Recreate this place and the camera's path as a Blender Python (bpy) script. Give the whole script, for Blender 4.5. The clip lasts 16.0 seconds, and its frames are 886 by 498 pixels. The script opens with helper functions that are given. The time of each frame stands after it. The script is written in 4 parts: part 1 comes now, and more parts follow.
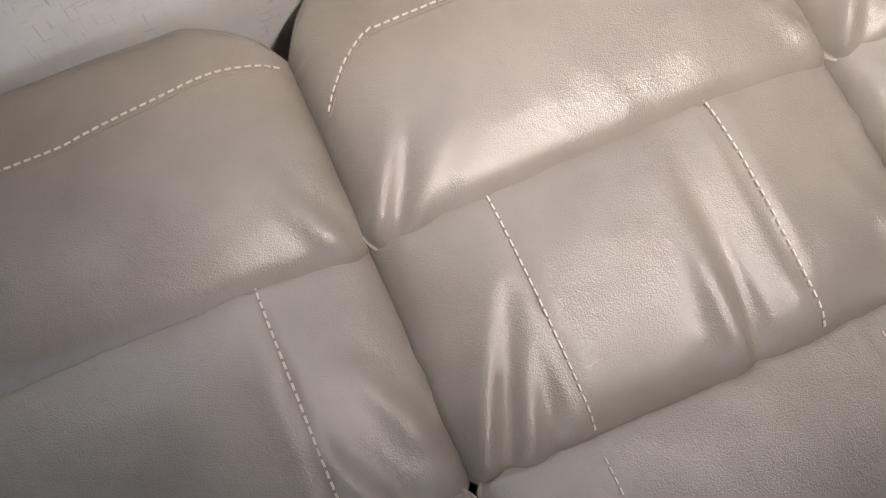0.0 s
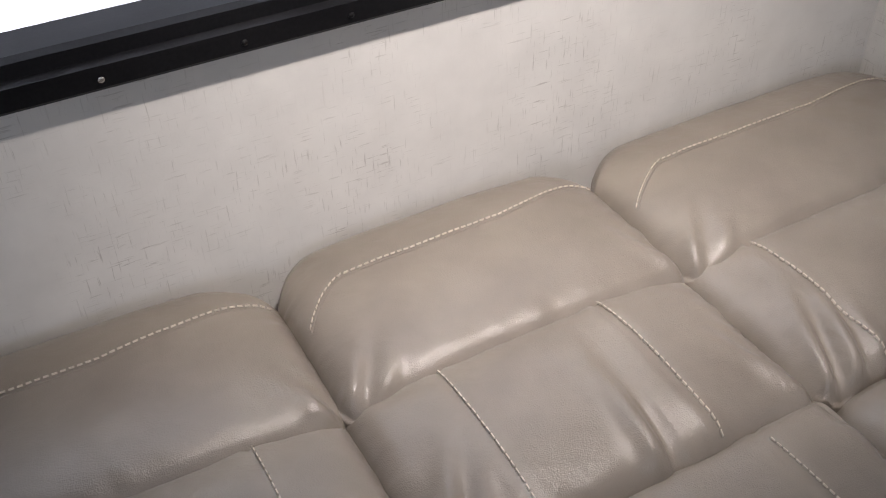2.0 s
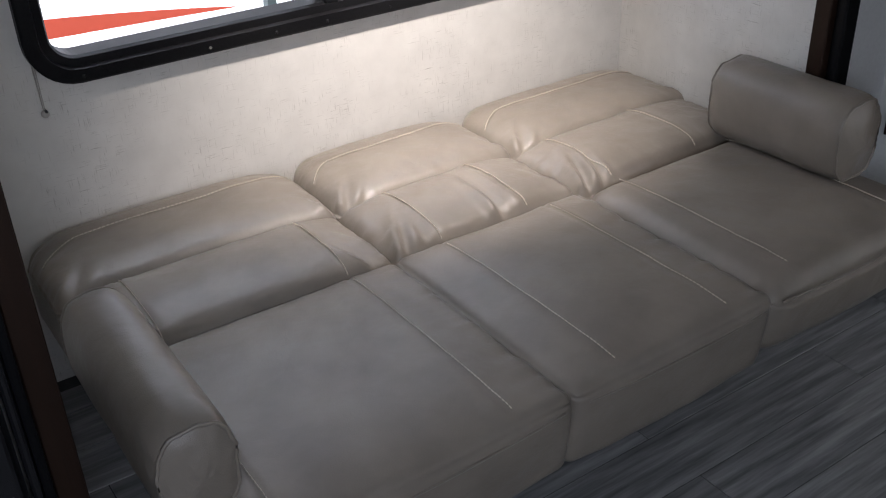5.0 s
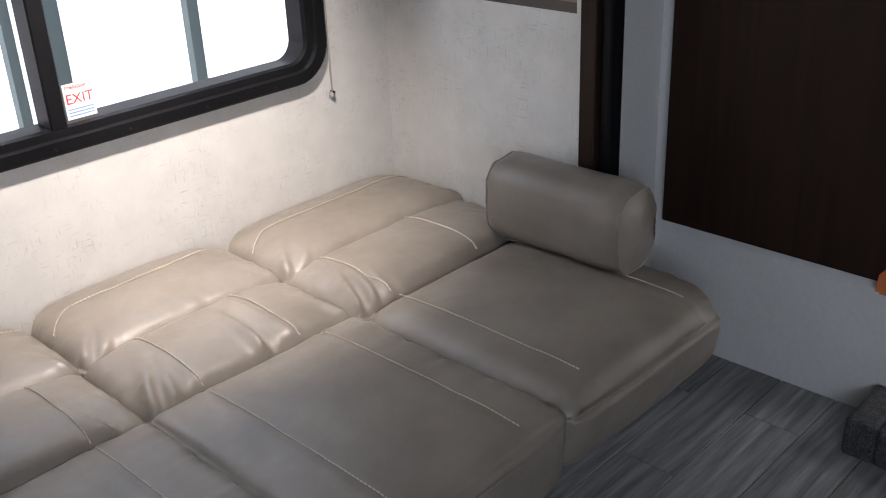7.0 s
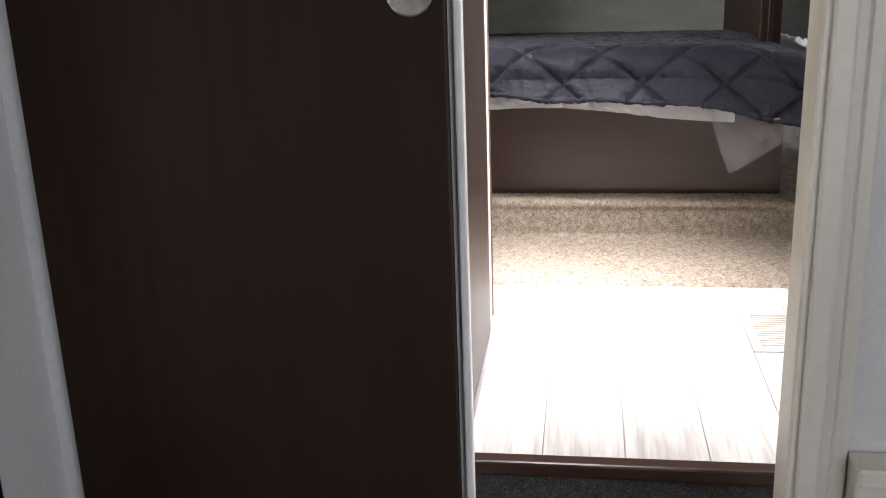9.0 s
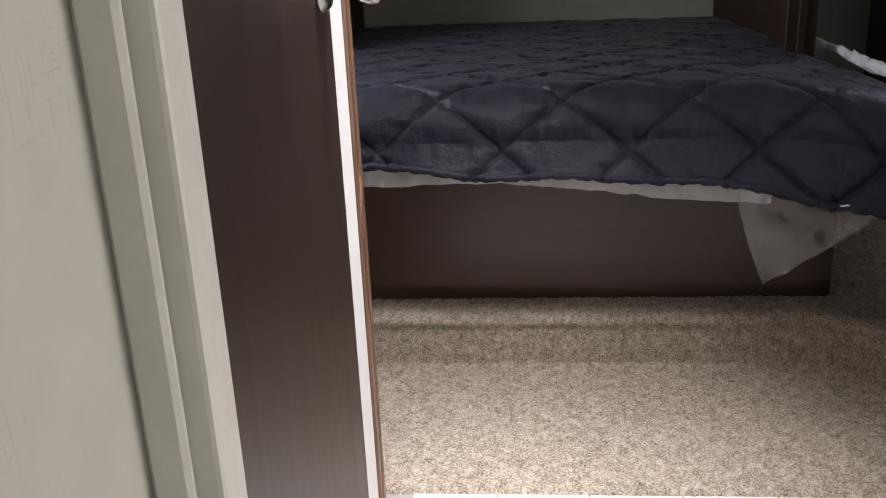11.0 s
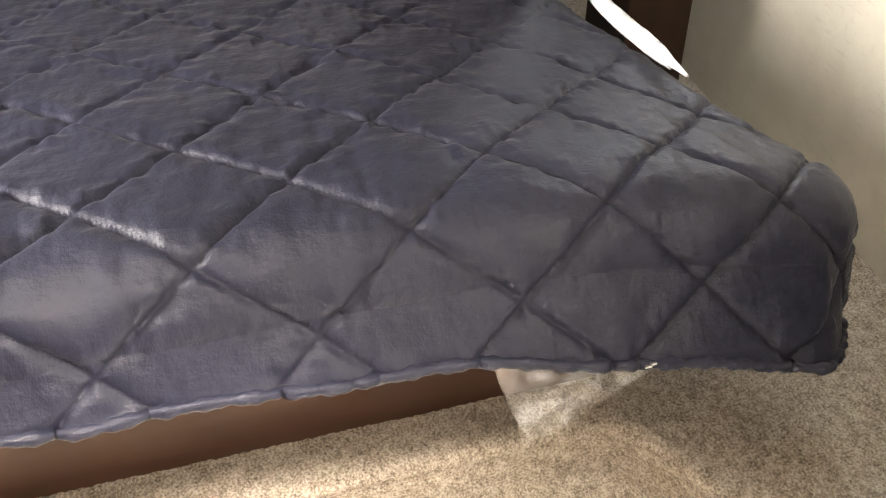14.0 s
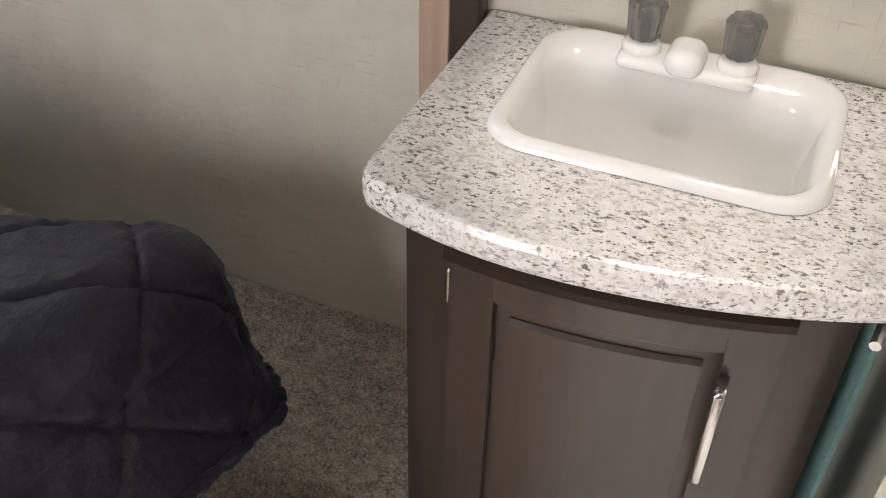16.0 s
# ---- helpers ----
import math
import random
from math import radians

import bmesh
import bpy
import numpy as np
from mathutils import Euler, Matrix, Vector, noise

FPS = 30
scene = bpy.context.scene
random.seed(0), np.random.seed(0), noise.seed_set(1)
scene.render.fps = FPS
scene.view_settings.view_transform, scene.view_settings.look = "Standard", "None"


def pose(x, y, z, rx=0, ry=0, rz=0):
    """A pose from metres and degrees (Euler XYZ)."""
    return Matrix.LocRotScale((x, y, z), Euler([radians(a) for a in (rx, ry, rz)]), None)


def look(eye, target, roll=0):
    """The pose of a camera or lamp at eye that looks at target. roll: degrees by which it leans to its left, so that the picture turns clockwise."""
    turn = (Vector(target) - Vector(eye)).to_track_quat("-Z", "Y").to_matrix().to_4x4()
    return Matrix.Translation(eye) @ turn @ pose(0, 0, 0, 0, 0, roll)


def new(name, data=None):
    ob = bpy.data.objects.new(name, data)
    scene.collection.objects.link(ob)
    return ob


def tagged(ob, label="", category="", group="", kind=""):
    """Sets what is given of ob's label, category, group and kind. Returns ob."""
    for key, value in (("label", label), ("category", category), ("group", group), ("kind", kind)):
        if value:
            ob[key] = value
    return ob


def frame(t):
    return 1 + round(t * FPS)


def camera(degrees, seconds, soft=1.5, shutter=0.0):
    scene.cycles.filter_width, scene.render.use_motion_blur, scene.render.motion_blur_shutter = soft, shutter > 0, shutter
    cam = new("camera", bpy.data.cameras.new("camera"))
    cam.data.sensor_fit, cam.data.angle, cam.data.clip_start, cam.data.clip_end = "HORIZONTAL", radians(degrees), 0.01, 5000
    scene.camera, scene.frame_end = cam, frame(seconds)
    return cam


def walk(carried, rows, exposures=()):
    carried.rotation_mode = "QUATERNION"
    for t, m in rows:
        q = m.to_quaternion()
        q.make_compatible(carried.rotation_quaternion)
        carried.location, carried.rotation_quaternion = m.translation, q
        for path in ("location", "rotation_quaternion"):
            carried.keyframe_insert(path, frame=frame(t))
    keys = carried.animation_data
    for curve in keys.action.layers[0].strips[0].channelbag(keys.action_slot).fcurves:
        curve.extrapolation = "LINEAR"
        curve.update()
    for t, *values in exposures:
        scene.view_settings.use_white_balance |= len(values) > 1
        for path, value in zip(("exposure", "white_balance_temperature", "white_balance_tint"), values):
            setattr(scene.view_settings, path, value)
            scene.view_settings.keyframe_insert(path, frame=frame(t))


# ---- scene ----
cam = camera(47.9, 16.0, 1.1)
PATH = [
    (0, (-1.296, -0.631, 1.388), (-1.183, -0.371, 0.429), -0.2),
    (0.5, (-1.375, -0.870, 1.400), (-1.168, -0.330, 0.590), -6.0),
    (1, (-1.453, -0.96, 1.339), (-0.769, 0.39, 0.032), -1.53),
    (1.5, (-1.481, -1.031, 1.349), (-0.775, 0.325, 0.059), -1.35),
    (2, (-1.526, -1.13, 1.364), (-0.806, 0.233, 0.089), -1.4),
    (2.5, (-1.596, -1.29, 1.388), (-0.875, 0.091, 0.134), -1.7),
    (3, (-1.786, -1.512, 1.461), (-1.018, -0.135, 0.23), -1.2),
    (3.5, (-1.904, -1.784, 1.49), (-1.082, -0.377, 0.331), -1.6),
    (5.8, (-2.319, -2.353, 1.565), (-1.296, -0.933, 0.597), -2.0),
    (6, (-2.314, -2.357, 1.564), (-1.274, -0.944, 0.604), -2.0),
    (6.5, (-2.177, -2.286, 1.558), (-1.04, -0.918, 0.645), -2.0),
    (7, (-2.007, -2.173, 1.508), (-0.716, -0.904, 0.657), -2.5),
    (7.5, (-1.87, -1.984, 1.518), (-0.388, -0.918, 0.7), -2.4),
    (8, (-1.761, -1.836, 1.506), (-0.056, -1.095, 0.769), -1.8),
    (8.5, (-1.482, -1.796, 1.493), (0.348, -1.305, 0.852), -2.3),
    (9, (-1.215, -1.701, 1.482), (0.672, -1.423, 0.88), -2.0),
    (11.3, (0.33, -1.683, 1.554), (2.189, -1.514, 0.835), -2.6),
    (11.5, (0.426, -1.684, 1.554), (2.286, -1.519, 0.836), -2.6),
    (12, (0.665, -1.707, 1.562), (2.527, -1.587, 0.841), -2.5),
    (12.5, (0.878, -1.74, 1.623), (2.709, -1.714, 0.819), -2.3),
    (13, (0.973, -1.743, 1.702), (2.728, -1.783, 0.744), -2.0),
    (13.5, (1.123, -1.769, 1.681), (2.796, -1.881, 0.59), -1.8),
    (14, (1.333, -1.792, 1.844), (2.811, -2.23, 0.57), 0.4),
    (14.5, (1.383, -1.842, 1.759), (2.751, -2.648, 0.543), -0.54),
    (15, (1.489, -1.943, 1.725), (2.632, -2.994, 0.464), -0.49),
    (15.5, (1.563, -1.912, 1.773), (2.411, -3.19, 0.489), 0.4),
    (16, (1.641, -1.903, 1.801), (2.2, -3.321, 0.505), 1.35),
]
EXPOSURES = [(0, -0.3, 6000, 17), (0.5, -0.2, 6000, 16), (0.9, -0.9, 6000, 16), (1.3, -1.0, 6000, 17), (1.6, -0.9, 6000, 17), (2.0, -0.55, 6000, 17), (3.0, -0.35, 6050, 16), (3.6, -0.55, 6050, 16), (6.0, 0.1, 6050, 16), (7.0, 0.0, 6100, 16), (7.5, -0.2, 6200, 16), (8.0, 0.5, 6300, 16),
             (9.2, 0.5, 6500, 18), (11.3, -0.55, 6400, 17), (12.0, 0.05, 6600, 17), (13.0, 0.85, 6900, 15), (13.5, 1.55, 7200, 14), (14.0, 1.9, 7500, 14), (14.5, 1.25, 7500, 16), (15.0, 0.65, 7100, 17), (15.5, 0.15, 6800, 17), (16, 0.25, 6800, 17)]
walk(cam, [(t, look(e, g, r)) for t, e, g, r in PATH], EXPOSURES)

# ---- world, sun, large lights ----
world = bpy.data.worlds.new("world")
scene.world = world
world.use_nodes = True
wn = world.node_tree
sky = wn.nodes.new("ShaderNodeTexSky")
sky.sky_type = "NISHITA"
sky.sun_disc = False
sky.sun_elevation = radians(48)
sky.sun_rotation = radians(90)
bgn = wn.nodes["Background"]
bgn.inputs["Strength"].default_value = 0.12
wn.links.new(sky.outputs[0], bgn.inputs["Color"])


def lamp(name, kind, m, energy, color=(1, 1, 1), size=(1, 1), angle=0.0):
    d = bpy.data.lights.new(name, kind)
    d.energy, d.color = energy, color
    if kind == "AREA":
        d.shape, d.size, d.size_y = "RECTANGLE", size[0], size[1]
        d.spread = radians(angle or 180)
    if kind == "SUN":
        d.angle = radians(angle)
    if kind == "SPOT":
        d.spot_size, d.spot_blend, d.shadow_soft_size = radians(size[0]), size[1], 0.04
    ob = new(name, d)
    ob.matrix_world = m
    return ob


# high sun from the front of the trailer, past all the windows
lamp("sun", "SUN", look((9.6, -1.6, 9.2), (2.2, -1.6, 0.54)), 4.0, (1.0, 0.93, 0.82), angle=0.6)
# sky light for the sofa window: area lamp added outside, above the opening
lamp("sky_sofa_window", "AREA", look((-1.03, 0.42, 1.80), (-1.03, -0.75, 0.45)), 20, (0.93, 0.97, 1.0), (1.7, 0.6))
# daylight fill for the main room, at an unseen, assumed opening opposite the sofa
lamp("room_side_fill", "AREA", look((-2.4, -3.02, 1.35), (-0.3, -1.1, 0.7)), 21, (0.88, 0.94, 1.0), (1.3, 0.7))
# fill lamp for the hall; the door opening it stands in is unseen, added
lamp("hall_side_fill", "AREA", look((1.12, -3.02, 1.35), (1.45, -1.6, 0.5)), 20, (1.0, 0.975, 0.93), (0.62, 1.5), 165)
# bedroom fill lamp in an added, unseen opening left of the bed foot
lamp("bedroom_fill", "AREA", look((2.48, -0.76, 1.55), (2.55, -3.0, 1.15)), 21, (0.95, 0.97, 1.0), (0.52, 0.7))
# bluish fill near the bed head, at an assumed opening out of view
lamp("bed_side_fill", "AREA", look((3.4, -3.02, 1.7), (2.9, -2.2, 1.3)), 6, (0.80, 0.90, 1.0), (0.6, 0.5))
# top fill added under the closed ceiling to brighten hall floor and step carpet
lamp("hall_top_fill", "AREA", look((1.46, -1.58, 2.385), (1.60, -1.56, 0.4)), 15, (1.0, 0.98, 0.95), (0.4, 0.4), 56)
# narrow spot added to brighten the counter; no fixture is known there
lamp("counter_fill_spot", "SPOT", look((1.73, -2.80, 2.38), (1.73, -2.84, 1.2)), 18, (1.0, 0.96, 0.90), (28, 0.5))
# warm ceiling downlight above the sofa
lamp("ceiling_downlight", "SPOT", look((-0.86, -0.66, 1.93), (-0.82, -0.02, 0.74)), 270, (1.0, 0.89, 0.76), (72, 1.0))


# ---- materials ----
def mat(name, color, rough=0.5, metal=0.0, **k):
    m = bpy.data.materials.new(name)
    m.use_nodes = True
    b = m.node_tree.nodes["Principled BSDF"]
    b.inputs["Base Color"].default_value = (*color, 1)
    b.inputs["Roughness"].default_value = rough
    b.inputs["Metallic"].default_value = metal
    for key, v in k.items():
        b.inputs[key.replace("_", " ")].default_value = v
    return m


class Nodes:
    """Small shorthand for building a node material."""

    def __init__(self, m):
        self.t = m.node_tree
        self.b = self.t.nodes["Principled BSDF"]

    def add(self, kind, **k):
        n = self.t.nodes.new(kind)
        for key, v in k.items():
            n.inputs[key.replace("_", " ")].default_value = v
        return n

    def link(self, a, b):
        self.t.links.new(a, b)

    def coords(self, scale=(1, 1, 1)):
        c, mp = self.add("ShaderNodeTexCoord"), self.add("ShaderNodeMapping")
        mp.inputs["Scale"].default_value = scale
        self.link(c.outputs["Object"], mp.inputs["Vector"])
        return mp.outputs[0]

    def noise(self, vec, scale, detail=4, rough=0.55):
        n = self.add("ShaderNodeTexNoise", Scale=scale, Detail=detail, Roughness=rough)
        self.link(vec, n.inputs["Vector"])
        return n.outputs["Fac"]

    def ramp(self, fac, stops):
        r = self.add("ShaderNodeValToRGB")
        e = r.color_ramp.elements
        while len(e) < len(stops):
            e.new(0.5)
        for i, (p, c) in enumerate(stops):
            e[i].position, e[i].color = p, (*c, 1)
        self.link(fac, r.inputs[0])
        return r.outputs[0]

    def mix(self, fac, a, b, blend="MIX"):
        n = self.t.nodes.new("ShaderNodeMix")
        n.data_type, n.blend_type = "RGBA", blend
        for v, s in ((fac, 0), (a, 6), (b, 7)):
            if isinstance(v, (int, float)):
                n.inputs[s].default_value = v
            elif isinstance(v, tuple):
                n.inputs[s].default_value = (*v, 1)
            else:
                self.link(v, n.inputs[s])
        return n.outputs[2]

    def bump(self, height, strength, dist=0.002):
        n = self.add("ShaderNodeBump", Strength=strength, Distance=dist)
        self.link(height, n.inputs["Height"])
        self.link(n.outputs[0], self.b.inputs["Normal"])

    def math(self, op, a, b=0.0):
        n = self.t.nodes.new("ShaderNodeMath")
        n.operation = op
        for v, s in ((a, 0), (b, 1)):
            if isinstance(v, (int, float)):
                n.inputs[s].default_value = v
            else:
                self.link(v, n.inputs[s])
        return n.outputs[0]

    def color(self, c):
        self.link(c, self.b.inputs["Base Color"])

    def rough(self, c):
        self.link(c, self.b.inputs["Roughness"])


def grained(name, dark, light, rough, scale=(1, 1, 1), fine=60, coarse=4, bump=0.15, dist=0.001, rvar=0.1):
    """A surface with grain at two scales."""
    m = mat(name, light, rough)
    n = Nodes(m)
    v = n.coords(scale)
    f, c = n.noise(v, fine, 5), n.noise(v, coarse, 3)
    s = n.math("ADD", n.math("MULTIPLY", f, 0.5), n.math("MULTIPLY", c, 0.5))
    n.color(n.ramp(s, [(0.36, dark), (0.64, light)]))
    n.rough(n.math("ADD", rough - rvar / 2, n.math("MULTIPLY", c, rvar)))
    n.bump(f, bump, dist)
    return m


def leather():
    m = mat("taupe_leather", (0.235, 0.205, 0.17), 0.4)
    n = Nodes(m)
    v = n.coords()
    c = n.noise(v, 7, 4)
    n.color(n.ramp(c, [(0.3, (0.178, 0.153, 0.127)), (0.7, (0.232, 0.202, 0.168))]))
    vor = n.add("ShaderNodeTexVoronoi", Scale=520.0)
    n.link(v, vor.inputs["Vector"])
    fine = n.noise(v, 300, 2)
    n.rough(n.math("ADD", 0.25, n.math("MULTIPLY", n.noise(v, 22, 3), 0.16)))
    h = n.math("ADD", n.math("MULTIPLY", vor.outputs["Distance"], 0.5), n.math("ADD", n.math("MULTIPLY", fine, 0.3), n.math("MULTIPLY", n.noise(v, 16, 3), 5.0)))
    n.bump(h, 0.40, 0.0016)
    return m


def wallpaper(name, base, flaw):
    """Pale vinyl wallpaper with sparse crosshatched threads."""
    m = mat(name, base, 0.55)
    n = Nodes(m)
    v1, v2, v0 = n.coords((230, 230, 17)), n.coords((17, 17, 230)), n.coords()
    a, b = n.noise(v1, 1.3, 3, 0.6), n.noise(v2, 1.3, 3, 0.6)
    patch = n.ramp(n.noise(v0, 5, 3), [(0.40, (0, 0, 0)), (0.60, (1, 1, 1))])
    ta = n.ramp(a, [(0.60, (0, 0, 0)), (0.68, (1, 1, 1))])
    tb = n.ramp(b, [(0.60, (0, 0, 0)), (0.68, (1, 1, 1))])
    t = n.math("MULTIPLY", n.math("MAXIMUM", ta, tb), patch)
    soft = n.ramp(n.noise(v0, 14, 5), [(0.3, tuple(c * 0.90 for c in base)), (0.7, base)])
    n.color(n.mix(n.math("MULTIPLY", t, 0.62), soft, flaw))
    n.bump(n.math("ADD", n.noise(v0, 260, 2), t), 0.12, 0.001)
    return m


def planks(name, dark, mid, light, rough):
    """Printed vinyl plank: long streaks, each plank a little different."""
    m = mat(name, mid, rough)
    n = Nodes(m)
    c, mp, info = n.add("ShaderNodeTexCoord"), n.add("ShaderNodeMapping"), n.add("ShaderNodeObjectInfo")
    mp.inputs["Scale"].default_value = (3.2, 46, 46)
    n.link(c.outputs["Object"], mp.inputs["Vector"])
    sh = n.t.nodes.new("ShaderNodeVectorMath")
    sh.operation = "ADD"
    n.link(mp.outputs[0], sh.inputs[0])
    n.link(n.math("MULTIPLY", info.outputs["Random"], 71.0), sh.inputs[1])
    s = n.noise(sh.outputs[0], 1.0, 6, 0.62)
    col = n.ramp(s, [(0.30, dark), (0.5, mid), (0.68, light)])
    tone = n.math("ADD", 0.86, n.math("MULTIPLY", info.outputs["Random"], 0.26))
    tint = n.add("ShaderNodeCombineColor")
    for i in range(3):
        n.link(tone, tint.inputs[i])
    n.color(n.mix(1.0, col, tint.outputs[0], "MULTIPLY"))
    n.rough(n.math("ADD", rough, n.math("MULTIPLY", s, 0.2)))
    n.bump(s, 0.18, 0.001)
    return m


def carpet_mat(name, a, b, c):
    m = mat(name, b, 0.95)
    n = Nodes(m)
    v = n.coords()
    f, g = n.noise(v, 230, 3, 0.7), n.noise(v, 60, 3)
    s = n.math("ADD", n.math("MULTIPLY", f, 0.7), n.math("MULTIPLY", g, 0.3))
    n.color(n.ramp(s, [(0.36, a), (0.5, b), (0.66, c)]))
    n.bump(f, 0.8, 0.004)
    return m


def wood(name, dark, light, rough=0.35, along="z"):
    sc = {"z": (38, 38, 2.2), "x": (2.2, 38, 38), "y": (38, 2.2, 38)}[along]
    m = mat(name, light, rough)
    n = Nodes(m)
    v = n.coords(sc)
    s = n.noise(v, 1.0, 6, 0.6)
    n.color(n.ramp(s, [(0.32, dark), (0.68, light)]))
    n.rough(n.math("ADD", rough - 0.06, n.math("MULTIPLY", s, 0.16)))
    n.bump(s, 0.12, 0.0008)
    return m


def granite():
    m = mat("speckled_granite", (0.74, 0.72, 0.69), 0.22)
    n = Nodes(m)
    v, vs = n.coords(), n.coords((0.62, 1.0, 1.0))
    base = n.ramp(n.noise(v, 95, 5, 0.65), [(0.33, (0.60, 0.565, 0.52)), (0.5, (0.78, 0.765, 0.74)), (0.7, (0.86, 0.85, 0.83))])
    warm = n.ramp(n.noise(v, 110, 4, 0.6), [(0.60, (0, 0, 0)), (0.68, (1, 1, 1))])
    dark = n.ramp(n.noise(vs, 235, 4, 0.6), [(0.575, (0, 0, 0)), (0.615, (1, 1, 1))])
    grey = n.ramp(n.noise(vs, 210, 4, 0.6), [(0.57, (0, 0, 0)), (0.63, (1, 1, 1))])
    patch = n.ramp(n.noise(v, 13, 2), [(0.30, (0.3, 0.3, 0.3)), (0.52, (1, 1, 1))])
    c1 = n.mix(n.math("MULTIPLY", warm, 0.45), base, (0.46, 0.39, 0.33))
    c1 = n.mix(n.math("MULTIPLY", grey, 0.7), c1, (0.30, 0.27, 0.25))
    n.color(n.mix(n.math("MULTIPLY", n.math("MULTIPLY", dark, patch), 0.88), c1, (0.085, 0.075, 0.072)))
    n.b.inputs["Coat Weight"].default_value = 0.25
    n.b.inputs["Coat Roughness"].default_value = 0.12
    return m


def quilt_mat():
    m = mat("navy_polyester", (0.018, 0.019, 0.033), 0.50)
    n = Nodes(m)
    v = n.coords()
    n.color(n.ramp(n.noise(v, 5, 4), [(0.3, (0.0075, 0.0081, 0.0175)), (0.7, (0.0114, 0.0121, 0.0245))]))
    vs = n.coords((1.0, 1.0, 0.5))
    cr = n.math("ADD", n.math("MULTIPLY", n.noise(vs, 17, 5, 0.6), 5.0), n.math("MULTIPLY", n.noise(n.coords((1.0, 0.45, 1.0)), 62, 4, 0.6), 2.2))
    n.bump(n.math("ADD", cr, n.math("MULTIPLY", n.noise(v, 420, 1), 0.25)), 0.40, 0.0030)
    n.b.inputs["Sheen Weight"].default_value = 0.05
    n.b.inputs["Sheen Roughness"].default_value = 0.4
    return m


def plastic_mat(name, alpha):
    m = mat(name, (0.85, 0.87, 0.88), 0.08)
    n = Nodes(m)
    v = n.coords()
    n.bump(n.noise(v, 36, 4), 0.9, 0.01)
    n.b.inputs["Alpha"].default_value = alpha
    n.b.inputs["Specular IOR Level"].default_value = 0.9
    return m


def film_mat(name):
    """Clear crinkled plastic film: see-through, with sharp glints and a few whitened creases."""
    m = mat(name, (0.86, 0.88, 0.89), 0.25)
    n = Nodes(m)
    v = n.coords()
    bp = n.add("ShaderNodeBump", Strength=0.4, Distance=0.008)
    n.link(n.math("ADD", n.noise(v, 30, 4), n.math("MULTIPLY", n.noise(v, 85, 3), 0.35)), bp.inputs["Height"])
    clear = n.add("ShaderNodeBsdfTransparent")
    gloss = n.add("ShaderNodeBsdfGlossy", Roughness=0.12)
    fres = n.add("ShaderNodeLayerWeight", Blend=0.25)
    n.link(bp.outputs[0], gloss.inputs["Normal"])
    n.link(bp.outputs[0], fres.inputs["Normal"])
    crease = n.ramp(n.noise(n.coords((1.0, 1.0, 0.5)), 11, 2, 0.45), [(0.40, (0.05, 0.05, 0.05)), (0.75, (0.16, 0.16, 0.16))])
    a, b = n.add("ShaderNodeMixShader"), n.add("ShaderNodeMixShader")
    n.link(crease, a.inputs[0])
    n.link(clear.outputs[0], a.inputs[1])
    n.link(n.b.outputs[0], a.inputs[2])
    n.link(n.math("ADD", 0.07, n.math("MULTIPLY", fres.outputs["Facing"], 0.45)), b.inputs[0])
    n.link(a.outputs[0], b.inputs[1])
    n.link(gloss.outputs[0], b.inputs[2])
    n.link(b.outputs[0], n.t.nodes["Material Output"].inputs["Surface"])
    return m


M_LEATHER = leather()
M_THREAD = grained("pale_thread", (0.50, 0.44, 0.36), (0.62, 0.56, 0.47), 0.7, fine=400)
M_PAPER = wallpaper("crosshatch_wallpaper", (0.64, 0.625, 0.59), (0.30, 0.28, 0.25))
M_CREAM = wallpaper("cream_wallpaper", (0.60, 0.575, 0.49), (0.42, 0.385, 0.31))
M_WHITE = grained("white_wall_panel", (0.62, 0.62, 0.61), (0.70, 0.70, 0.69), 0.5, fine=90, bump=0.06)
M_CEIL = grained("white_ceiling_vinyl", (0.70, 0.70, 0.68), (0.76, 0.76, 0.74), 0.6, fine=120)
M_TRIMW = grained("cream_painted_trim", (0.66, 0.63, 0.55), (0.73, 0.70, 0.62), 0.42, fine=50, bump=0.05)
M_WHITETRIM = grained("white_laminate", (0.78, 0.78, 0.76), (0.84, 0.84, 0.82), 0.35, fine=40, bump=0.04)
M_BLACK = grained("black_plastic", (0.005, 0.005, 0.006), (0.010, 0.010, 0.011), 0.42, fine=200, bump=0.08)
M_BLACK.node_tree.nodes["Principled BSDF"].inputs["Specular IOR Level"].default_value = 0.12
M_ESPRESSO = wood("espresso_laminate", (0.018, 0.0090, 0.0056), (0.027, 0.0138, 0.0083), 0.52)
M_ESPRESSO.node_tree.nodes["Principled BSDF"].inputs["Specular IOR Level"].default_value = 0.2
M_ESPRESSO_Y = wood("espresso_laminate_flat", (0.036, 0.0150, 0.0085), (0.046, 0.0200, 0.0115), 0.30, "y")
M_DOORBROWN = wood("brown_door_laminate", (0.023, 0.0118, 0.0075), (0.034, 0.0182, 0.0118), 0.40)
M_PANELBROWN = wood("warm_brown_wood", (0.095, 0.047, 0.026), (0.17, 0.088, 0.050), 0.38)
M_VANITY = wood("taupe_brown_wood", (0.032, 0.0205, 0.0155), (0.047, 0.0325, 0.0255), 0.36)
M_LIGHTWOOD = wood("pale_pine_trim", (0.42, 0.30, 0.22), (0.56, 0.42, 0.32), 0.4)
M_GREYPLANK = planks("grey_vinyl_plank", (0.10, 0.10, 0.102), (0.21, 0.21, 0.213), (0.33, 0.33, 0.33), 0.42)
M_PALEPLANK = planks("pale_vinyl_plank", (0.40, 0.39, 0.37), (0.60, 0.59, 0.57), (0.72, 0.715, 0.70), 0.36)
